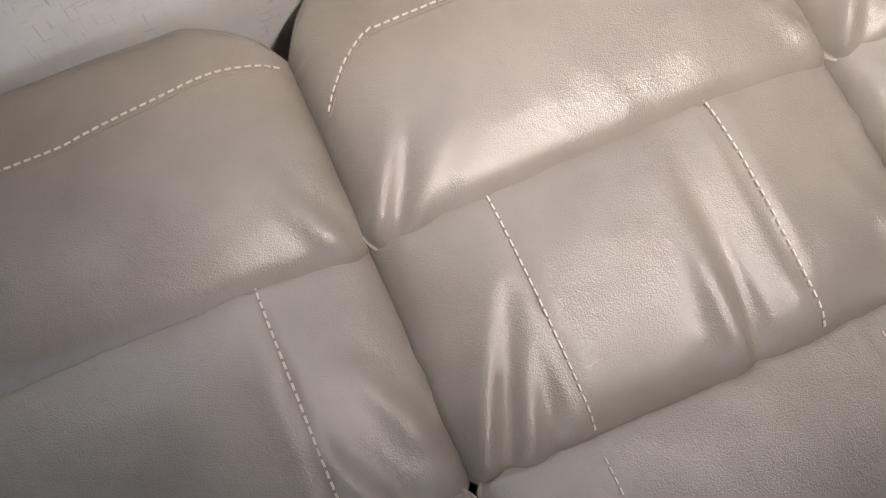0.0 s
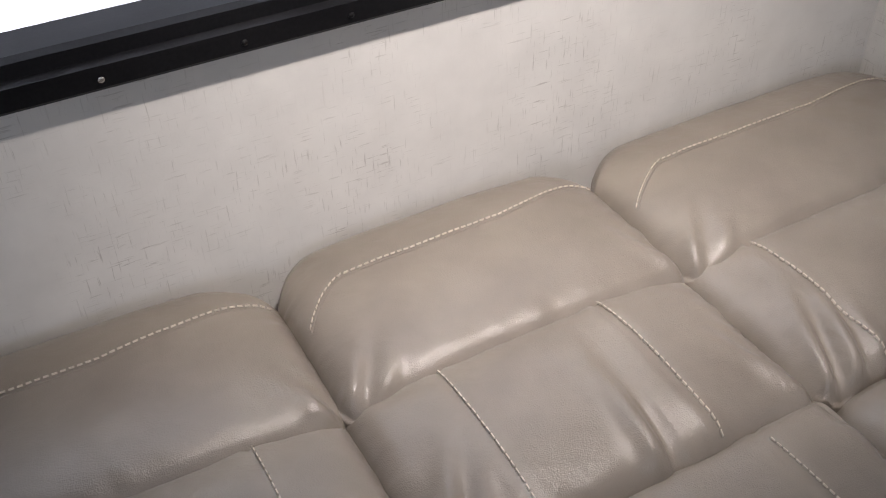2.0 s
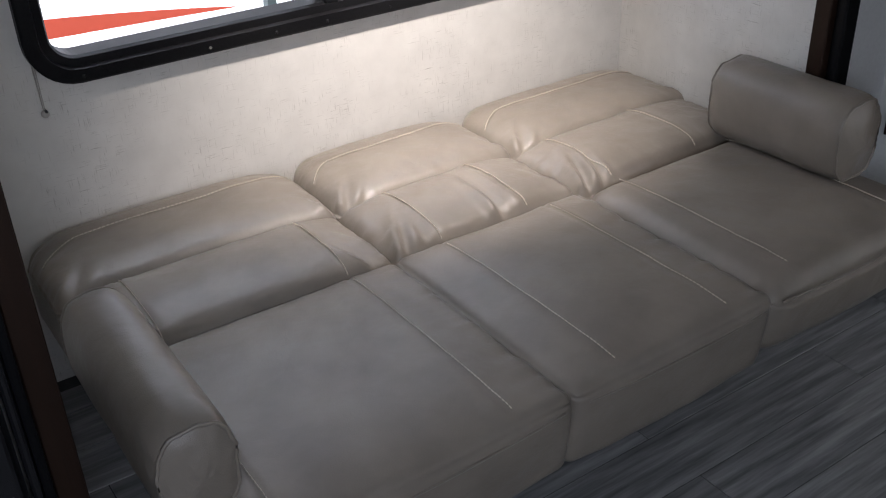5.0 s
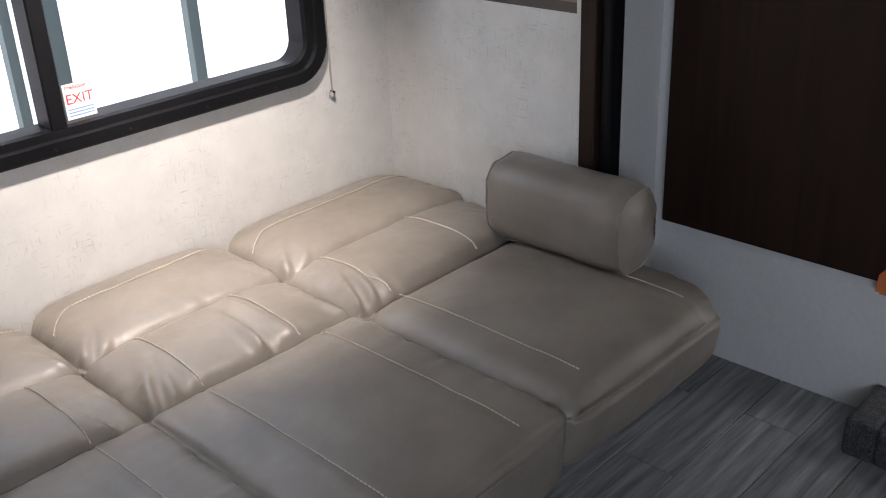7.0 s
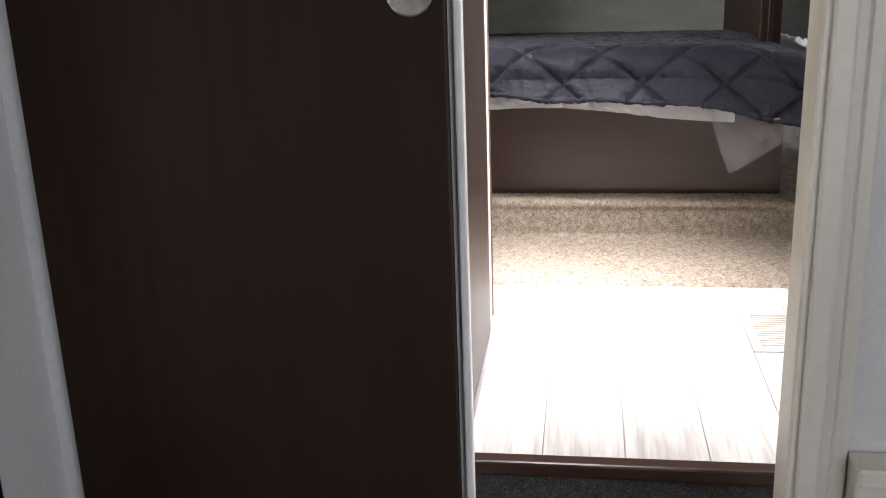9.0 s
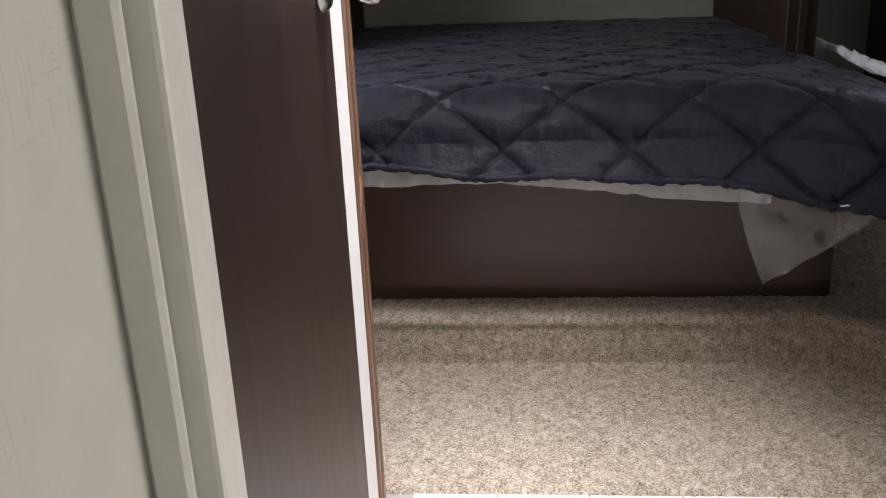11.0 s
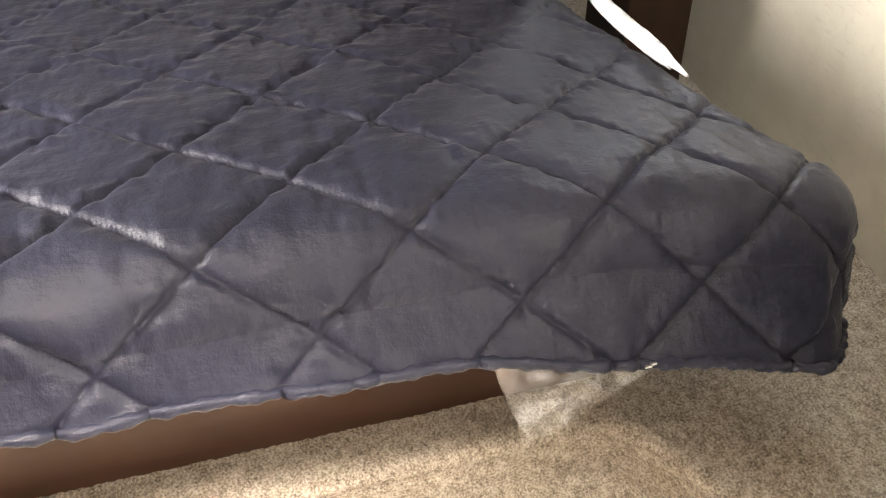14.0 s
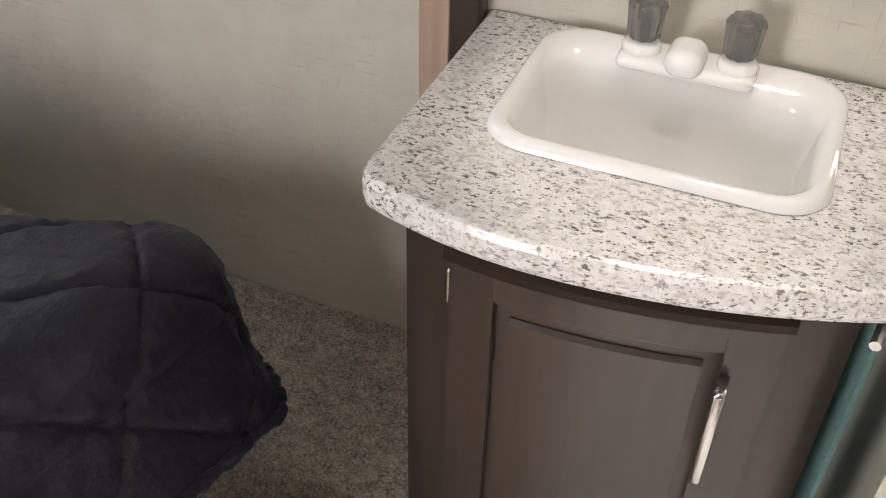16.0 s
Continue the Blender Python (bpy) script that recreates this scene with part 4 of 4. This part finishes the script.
def quilt_sheet():
    na, nb = 430, 390
    b1 = BY1 + 0.14
    P = [[None] * (nb + 1) for _ in range(na + 1)]
    ab = [[None] * (nb + 1) for _ in range(na + 1)]
    for j in range(nb + 1):
        yy = max(BY0, min(BY1, -2.75 + (b1 + 2.75) * j / nb))
        side = min(1.0, max(0.0, 1 - j / nb / 0.195))
        la = (BX1 - 2.335) + (0.10 * math.pi / 2 + max(0.02, (0.994 - hem_z(yy)) / 0.88)) * (1 - side ** 4.5) ** (1 / 4.5)
        for i in range(na + 1):
            t = i / na
            a = la * (t ** 0.80)
            hang = 0.10 + 0.26 * max(0.0, min(1.0, (a - 1.30) / 0.42))
            b0 = quilt_edge(a) - hang
            b = b0 + (b1 - b0) * j / nb
            ab[i][j] = (a, b)
            P[i][j] = quilt_point(a, b)
    bm = bmesh.new()
    V = [[None] * (nb + 1) for _ in range(na + 1)]
    a_ref, b_ref = 1.826, -1.762
    for i in range(na + 1):
        for j in range(nb + 1):
            a, b = ab[i][j]
            ta = P[min(i + 1, na)][j] - P[max(i - 1, 0)][j]
            tb = P[i][min(j + 1, nb)] - P[i][max(j - 1, 0)]
            n = ta.cross(tb).normalized()
            if n.z < -0.2 or (n.x > 0.5 and n.z < 0.3):
                n = -n
            ua = (a - a_ref) / PL
            ub = (b - b_ref) / PW
            d = 1.0
            for w in (ua + ub, ua - ub):
                w = w + 0.035 * nz((a, b, 0), 4, 1)
                fr_ = abs(w - round(w))
                d = min(d, fr_)
            dist = d * PW * 0.70
            puff = (0.0025 + 0.0065 * min(1.0, max(0.0, a - 1.15) / 0.6)) * (1 - math.exp(-dist / 0.009)) - (0.0010 + 0.0035 * min(1.0, max(0.0, a - 1.15) / 0.6)) * math.exp(-(dist / 0.0035) ** 2)
            near = math.exp(-dist / 0.04)
            wr = near * (0.006 * nz((a * 1.2, b * 0.6, 0), 34, 2) + 0.004 * nz((a * 0.5, b * 1.3, 0), 62, 8)) + 0.005 * nz((a, b, 0), 7, 3) + 0.003 * nz((a * 0.7, b * 1.6, 0), 19, 4)
            p = P[i][j] + n * (puff + wr)
            V[i][j] = bm.verts.new(p)
    for i in range(na):
        for j in range(nb):
            bm.faces.new((V[i][j], V[i + 1][j], V[i + 1][j + 1], V[i][j + 1]))
    hem = [V[na][j].co.copy() for j in range(nb + 1)]
    side0, side1 = [V[i][0].co.copy() for i in range(na + 1)], [V[i][nb].co.copy() for i in range(na + 1)]
    bmesh.ops.recalc_face_normals(bm, faces=bm.faces)
    return bm, hem, side0, side1


ql = thing("quilt", "dark navy diamond-quilted bedspread draped over the mattress", "bedspread", (3.1, -1.76, 1.09))
qbm, hem, side0, side1 = quilt_sheet()
part("cover", qbm, M_QUILT, ql, smooth=True)
for line in (hem, side0[40:], side1[40:]):
    pts = [p + Vector((-0.002, 0, -0.004)) for p in line]
    part("hem_piping", tube(pts, lambda t: 0.0088 + 0.0016 * math.sin(t * 260) + 0.001 * math.sin(t * 611), 8), M_QUILT, ql, smooth=True)
for p in (hem[int(len(hem) * 0.31)], hem[int(len(hem) * 0.305)] + Vector((0, 0.02, 0))):
    boxpart("staple", p + Vector((-0.013, -0.006, 0.004)), p + Vector((-0.010, 0.004, 0.008)), M_CHROME, ql, "small bright staple")


def crumple(name, origin, u, v, nu, nv, edge, amp, seed, label, material, fade=None):
    """A crumpled thin plastic sheet spanned by u and v; edge(s) gives its length along v at s."""
    bm = bmesh.new()
    n = u.cross(v).normalized()
    g = []
    for i in range(nu + 1):
        s = i / nu
        row = []
        for j in range(nv + 1):
            t = j / nv
            p = origin + u * s + v * (t * edge(s))
            k = amp * (fade(s, t) if fade else 1.0)
            p = p + n * (k * (nz(p, 24, seed) + 0.6 * abs(nz(p, 55, seed + 1)) + 0.08 * nz(p, 120, seed + 2)))
            row.append(bm.verts.new(p))
        g.append(row)
    for i in range(nu):
        for j in range(nv):
            bm.faces.new((g[i][j], g[i + 1][j], g[i + 1][j + 1], g[i][j + 1]))
    ob = part(name, bm, material, smooth=True)
    return tagged(ob, label, "plastic bag")


crumple("plastic_bag_flap", Vector((2.222, -2.125, 0.892)), Vector((-0.01, -0.315, -0.015)), Vector((0.012, -0.03, -1.0)), 60, 40,
        lambda s: 0.205 * max(0.02, (1 - abs(s - 0.20) / (0.20 if s < 0.20 else 0.80)) ** 0.75) + 0.02, 0.010, 6.0, "loose clear plastic corner hanging below the quilt", M_PLASTIC)
crumple("plastic_bag_edge", Vector((2.262, -1.05, 0.985)), Vector((0.0, -1.16, -0.040)), Vector((0.04, 0, -1.0)), 150, 14,
        lambda s: 0.084 + 0.008 * math.sin(s * 9) - 0.052 * s + 0.106 * (0.784 * s) ** 1.5, 0.012, 2.0, "clear plastic mattress bag showing below the quilt hem", M_PLASTICW)


def bunched(points, rad, seed):
    bm = tube(points, rad, 14)
    for v in bm.verts:
        v.co += Vector((0.5, 1, 1)) * 0.012 * nz(v.co, 34, seed) + Vector((0, 1, 1)) * 0.006 * nz(v.co, 90, seed + 1)
    return bm


tagged(part("plastic_bag_roll", bunched([(2.575 + 1.35 * i / 70, -2.568 + 0.03 * math.sin(i * 0.19) * (i / 70) + 0.085 * (i / 70), 1.040 - 0.040 * (i / 70)) for i in range(71)],
                                        lambda t: 0.016 * (0.45 + 0.55 * abs(math.sin(t * 7 + 0.6))) * min(1, t * 12 + 0.2), 3.0), M_PLASTICW, smooth=True), "bunched white plastic bag along the mattress edge", "plastic bag")

# ---- wardrobes beside the bed head ----
for nm, y0, y1, lab in (("wardrobe", -1.052, -0.995, "dark espresso wardrobe side panel beside the bed head"), ("wardrobe", -2.478, -2.395, "dark espresso wardrobe side panel beside the bed head")):
    w = thing(nm, lab, "wardrobe", (3.6, (y0 + y1) / 2, ZC), "bed head wardrobes")
    boxpart("side_panel", (3.02, y0 + 0.008, ZC), (4.149, y1 - 0.008, 2.399), M_ESPRESSO, w)
    boxpart("front_stile", (2.998, y0, ZC), (3.019, y1, 2.399), M_ESPRESSO, w, bevel=0.003)
    boxpart("stile_bead", (2.990, (y0 + y1) / 2 - 0.012, ZC + 0.05), (2.9975, (y0 + y1) / 2 + 0.012, 2.39), M_ESPRESSO, w, bevel=0.003)
pc = thing("wardrobe_post", "narrow dark espresso post cabinet by the side wall", "wardrobe", (3.16, -2.92, ZC))
boxpart("body", (3.060, -2.835, ZC), (3.262, -2.70, 2.399), M_ESPRESSO, pc, bevel=0.003)
boxpart("front_stile", (3.046, -2.842, ZC + 0.03), (3.0595, -2.693, 2.39), M_ESPRESSO, pc, bevel=0.003)

# ---- vanity ----
VX0, VX1, VTOP = 1.44, 2.034, 1.193


def front_curve(x):
    """Bowed front edge of the counter."""
    return -2.605 - 0.95 * (x - 1.83) ** 2 if x > 1.83 else -2.605 - 0.62 * (x - 1.83) ** 2


SX0, SX1, SY0, SY1 = 1.572, 1.944, -3.030, -2.748
vc = thing("vanity_counter", "white speckled granite-look counter with a bowed front", "counter", (1.8, -2.85, 1.14))


def counter_mesh():
    n = 72
    rr = 0.022
    front = [(VX0 + (VX1 - VX0) * i / n, front_curve(VX0 + (VX1 - VX0) * i / n)) for i in range(n + 1)]
    front = [(x, y - rr * (1 - math.sqrt(max(0.0, 1 - max(0.0, 1 - (VX1 - x) / rr) ** 2)))) for x, y in front]
    outer = front + [(VX1, -3.046), (VX0, -3.046)]
    bm = bmesh.new()
    rings = []
    m = len(outer)
    for ins, z in ((0.016, VTOP), (0.009, VTOP), (0.004, VTOP - 0.002), (0.0, VTOP - 0.009), (0.0, VTOP - 0.030), (0.003, VTOP - 0.037), (0.010, VTOP - 0.040), (0.018, VTOP - 0.040)):
        rg = []
        for x, y in outer:
            x = max(VX0 + ins, min(VX1 - ins, x))
            rg.append(bm.verts.new((x, max(-3.046 + ins * 0.2, y - (ins if y > -3.0 else 0.0)), z)))
        rings.append(rg)
    for a, b in zip(rings, rings[1:]):
        for i in range(m):
            bm.faces.new((a[i], a[(i + 1) % m], b[(i + 1) % m], b[i]))
    hole = rounded_rect(SX0 + 0.012, SX1 - 0.012, SY0 + 0.012, SY1 - 0.012, 0.05, 8)
    hv = [bm.verts.new((x, y, VTOP)) for x, y in hole]
    es = [bm.edges.new((hv[i], hv[(i + 1) % len(hv)])) for i in range(len(hv))]
    oe = [bm.edges.get((rings[0][i], rings[0][(i + 1) % m])) for i in range(m)]
    bmesh.ops.triangle_fill(bm, use_beauty=True, use_dissolve=False, edges=es + oe)
    bmesh.ops.recalc_face_normals(bm, faces=bm.faces)
    return bm


part("slab", counter_mesh(), M_GRANITE, vc)

sk = thing("sink", "white acrylic drop-in sink with rounded corners in the counter", "sink", (1.81, -2.92, VTOP))


def sink_mesh():
    bm = bmesh.new()
    loops = []
    for ins, z, r in ((0.0, 0.001, 0.055), (0.002, 0.008, 0.055), (0.008, 0.013, 0.052), (0.014, 0.013, 0.05), (0.021, 0.008, 0.045), (0.026, -0.010, 0.042), (0.034, -0.050, 0.040), (0.044, -0.105, 0.05), (0.066, -0.126, 0.05), (0.095, -0.130, 0.03)):
        back = 0.040 if ins > 0.015 else 0.0
        loops.append([bm.verts.new((x, y, VTOP + z)) for x, y in rounded_rect(SX0 + ins, SX1 - ins, SY0 + ins + back * min(1, (ins - 0.015) / 0.006 if ins > 0.015 else 0), SY1 - ins, r, 8)])
    n = len(loops[0])
    for a, b in zip(loops, loops[1:]):
        for i in range(n):
            bm.faces.new((a[i], a[(i + 1) % n], b[(i + 1) % n], b[i]))
    bm.faces.new(loops[-1])
    bmesh.ops.recalc_face_normals(bm, faces=bm.faces)
    return bm


part("basin", sink_mesh(), M_PORCELAIN, sk, smooth=True)
part("drain", lathe([(0.022, 0), (0.022, 0.002), (0.016, 0.003), (0.015, 0.001), (0.0, 0.001)], pose(1.76, -2.87, VTOP - 0.1298), 24), M_CHROME, sk)

fc = thing("faucet", "white plastic faucet with two smoked acrylic knobs on the sink", "faucet", (1.762, -3.01, VTOP + 0.013))
part("body", softbox((1.679, -3.010, VTOP + 0.006), (1.842, -2.950, VTOP + 0.024), 0.012, 0.006), M_PORCELAIN, fc, smooth=True)
part("spout", softbox((1.739, -3.000, VTOP + 0.012), (1.785, -2.938, VTOP + 0.046), 0.0168, 0.004), M_PORCELAIN, fc, smooth=True)
for kx in (1.704, 1.817):
    part("collar", lathe([(0.024, 0), (0.023, 0.014), (0.016, 0.020)], pose(kx, -2.980, VTOP + 0.018), 24), M_PORCELAIN, fc, smooth=True)
    bm = lathe([(0.015, 0), (0.019, 0.004), (0.0205, 0.030), (0.022, 0.042), (0.019, 0.048), (0.010, 0.0495), (0.0, 0.0495)], pose(kx, -2.980, VTOP + 0.0385), 32)
    for i, v in enumerate(bm.verts):
        rad = Vector((v.co.x - kx, v.co.y + 2.980, 0))
        if rad.length > 0.012:
            v.co += rad * (0.06 if i % 4 < 2 else -0.05)
    part("knob", bm, M_SMOKE, fc, "fluted smoked acrylic knob")
    part("knob_core", lathe([(0.008, 0), (0.008, 0.03), (0.004, 0.034)], pose(kx, -2.980, VTOP + 0.0385), 16), M_GREYVENT, fc)

va = thing("vanity_cabinet", "brown vanity cabinet with a raised-panel door", "cabinet", (1.78, -2.85, ZC))


def cab_front(x):
    return front_curve(x) - 0.044


bm = bmesh.new()
xs = [1.515 + (1.988 - 1.515) * i / 24 for i in range(25)]
lo_f, hi_f = [bm.verts.new((x, cab_front(x), ZR + 0.004)) for x in xs], [bm.verts.new((x, cab_front(x), VTOP - 0.0405)) for x in xs]
lb = [bm.verts.new((xs[0], -3.046, ZR + 0.004)), bm.verts.new((xs[-1], -3.046, ZR + 0.004))]
hb = [bm.verts.new((xs[0], -3.046, VTOP - 0.0405)), bm.verts.new((xs[-1], -3.046, VTOP - 0.0405))]
for i in range(24):
    bm.faces.new((lo_f[i], lo_f[i + 1], hi_f[i + 1], hi_f[i]))
bm.faces.new((lo_f[0], hi_f[0], hb[0], lb[0]))
bm.faces.new((lo_f[-1], lb[1], hb[1], hi_f[-1]))
bm.faces.new(lo_f + [lb[1], lb[0]])
bmesh.ops.recalc_face_normals(bm, faces=bm.faces)
part("carcass", bm, M_VANITY, va)


def curved_slab(x0, x1, z0, z1, off0, off1, n=16, bevel=0.0):
    """A board that follows the bowed front, from off0 to off1 metres before it."""
    bm = bmesh.new()
    cols = []
    for i in range(n + 1):
        x = x0 + (x1 - x0) * i / n
        y = cab_front(x)
        b_ = bevel if bevel else 0.0
        cols.append([bm.verts.new(p) for p in ((x, y + off0, z0), (x, y + off1 - b_, z0), (x, y + off1, z0 + b_ + 1e-5), (x, y + off1, z1 - b_ - 1e-5), (x, y + off1 - b_, z1), (x, y + off0, z1))])
    for a, b in zip(cols, cols[1:]):
        for k in range(6):
            bm.faces.new((a[k], b[k], b[(k + 1) % 6], a[(k + 1) % 6]))
    bm.faces.new(cols[0])
    bm.faces.new(cols[-1][::-1])
    bmesh.ops.recalc_face_normals(bm, faces=bm.faces)
    return bm


DX0, DX1, DZ0, DZ1 = 1.580, 1.922, ZC + 0.05, 1.134
vd = part("door", curved_slab(DX0, DX1, DZ0, DZ1, 0.001, 0.010), M_VANITY, va, "brown raised-panel door")
for x0, x1, z0, z1 in ((DX0, DX0 + 0.052, DZ0, DZ1), (DX1 - 0.052, DX1, DZ0, DZ1), (DX0 + 0.0525, DX1 - 0.0525, DZ0, DZ0 + 0.055), (DX0 + 0.0525, DX1 - 0.0525, DZ1 - 0.055, DZ1)):
    part("door_frame_rail", curved_slab(x0, x1, z0, z1, 0.0102, 0.021, 10, 0.004), M_VANITY, vd)
part("door_panel", curved_slab(DX0 + 0.070, DX1 - 0.070, DZ0 + 0.073, DZ1 - 0.073, 0.0102, 0.017, 12, 0.005), M_VANITY, vd)
part("top_moulding", curved_slab(DX0 - 0.006, DX1 + 0.002, DZ1 - 0.008, DZ1 + 0.012, 0.0215, 0.036, 14, 0.005), M_ESPRESSO, vd, "dark top moulding")
hx, hy = 1.626, cab_front(1.626) + 0.045
part("handle", tube([(hx, hy - 0.022, 0.905), (hx, hy, 0.907), (hx, hy, 0.91), (hx, hy, 1.046), (hx, hy, 1.049), (hx, hy - 0.022, 1.051)], 0.0058, 12), M_CHROME, vd, "slim brushed nickel bar handle", True)
part("hinge", boxes(((1.923, cab_front(1.923) + 0.0005, 1.045), (1.931, cab_front(1.923) + 0.012, 1.095)), bevel=0.003), M_CHROME, va, "small nickel hinge")

mf = thing("mirror_frame", "pale wood vertical frame rising behind the vanity", "frame", (2.17, -3.03, 1.2), kind="structure")
boxpart("stile", (2.082, -3.049, ZC + 0.3), (2.130, -3.030, 2.10), M_LIGHTWOOD, mf, bevel=0.004)
boxpart("stile_dark", (2.036, -3.049, ZC + 0.35), (2.081, -3.018, 2.10), M_VANITY, mf, "brown wooden inner stile", bevel=0.004)

cu = thing("teal_curtain", "pale teal fabric curtain hanging beside the vanity", "curtain", (1.5, -2.75, 0.6))
bm = bmesh.new()
rows_ = []
for i in range(31):
    t = i / 30
    x, y = 1.462 + 0.045 * t, -3.03 + 0.36 * t
    wob = 0.012 * math.sin(t * 19) + 0.005 * math.sin(t * 43)
    rows_.append([bm.verts.new((x + wob * (0.6 + 0.4 * z), y + 0.2 * wob, z)) for z in (0.56, 0.8, 1.1, 1.135)])
for a, b in zip(rows_, rows_[1:]):
    for k in range(3):
        bm.faces.new((a[k], b[k], b[k + 1], a[k + 1]))
bmesh.ops.solidify(bm, geom=bm.faces[:], thickness=0.003)
part("drape", bm, M_TEAL, cu, smooth=True)
part("rod", tube([(1.4405, -3.04, 1.138), (1.505, -2.66, 1.138)], 0.006, 8), M_CHROME, cu)

# ---- outside: the neighbouring trailer, its daylight put in as glow ----
tr2 = thing("parked_trailer", "white travel trailer with red and grey graphics outside", "trailer", (0, 2.6, -0.9))
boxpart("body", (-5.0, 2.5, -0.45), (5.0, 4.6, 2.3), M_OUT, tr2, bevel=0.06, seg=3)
boxpart("chassis", (-4.6, 2.6, -0.62), (4.6, 4.5, -0.452), M_METAL, tr2)
for wx in (-0.9, 0.0):
    wv = part("wheel", lathe([(0.30, 0), (0.34, 0.03), (0.34, 0.17), (0.30, 0.20)], pose(wx - 1.6, 2.72, -0.56, 90), 28), M_BLACK, tr2)
    part("rim", lathe([(0.20, 0), (0.20, 0.012), (0.06, 0.02)], pose(wx - 1.6, 2.519, -0.56, 90), 20), M_CHROME, wv)


def swoosh(name, pts_top, pts_bot, material, y):
    bm = bmesh.new()
    a = [bm.verts.new((x, y, z)) for x, z in pts_top]
    b = [bm.verts.new((x, y, z)) for x, z in pts_bot]
    for i in range(len(a) - 1):
        bm.faces.new((a[i], a[i + 1], b[i + 1], b[i]))
    return part(name, bm, material, tr2)


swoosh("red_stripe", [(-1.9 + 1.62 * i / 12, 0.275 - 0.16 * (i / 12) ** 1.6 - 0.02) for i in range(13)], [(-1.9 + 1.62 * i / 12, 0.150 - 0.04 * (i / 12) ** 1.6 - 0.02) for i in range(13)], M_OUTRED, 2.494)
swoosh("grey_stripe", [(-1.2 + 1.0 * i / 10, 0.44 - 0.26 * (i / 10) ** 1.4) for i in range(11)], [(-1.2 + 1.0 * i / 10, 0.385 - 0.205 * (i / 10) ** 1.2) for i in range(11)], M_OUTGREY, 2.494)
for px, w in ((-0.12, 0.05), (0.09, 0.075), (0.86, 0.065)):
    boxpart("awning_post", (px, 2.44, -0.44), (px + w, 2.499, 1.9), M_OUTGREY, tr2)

# ---- floor planks ----


def lay(parent, x0, x1, y0, y1, z, width, length, material, seed):
    rng = random.Random(seed)
    cache = {}
    y = y0
    while y < y1 - 0.02:
        w = min(width, y1 - y)
        x = x0 - rng.random() * length
        while x < x1:
            a, b = max(x, x0), min(x + length, x1)
            if b - a > 0.03:
                key = (round(b - a, 3), round(w, 3))
                if key not in cache:
                    bm = boxes(((0, 0, -0.0038), (key[0] - 0.0026, key[1] - 0.0026, 0.0)), bevel=0.0011)
                    me = bpy.data.meshes.new("plank")
                    bm.to_mesh(me)
                    bm.free()
                    me.materials.append(material)
                    cache[key] = me
                ob = new("plank", cache[key])
                ob.parent = parent
                ob.location = (a, y, z)
            x += length
        y += width


lay(floor_main, -3.2, 0.66, -3.04, -0.05, 0.0, 0.152, 0.92, M_GREYPLANK, 3)
lay(floor_hall, 0.71, 1.812, -3.04, -1.45, ZR, 0.178, 0.92, M_PALEPLANK, 8)
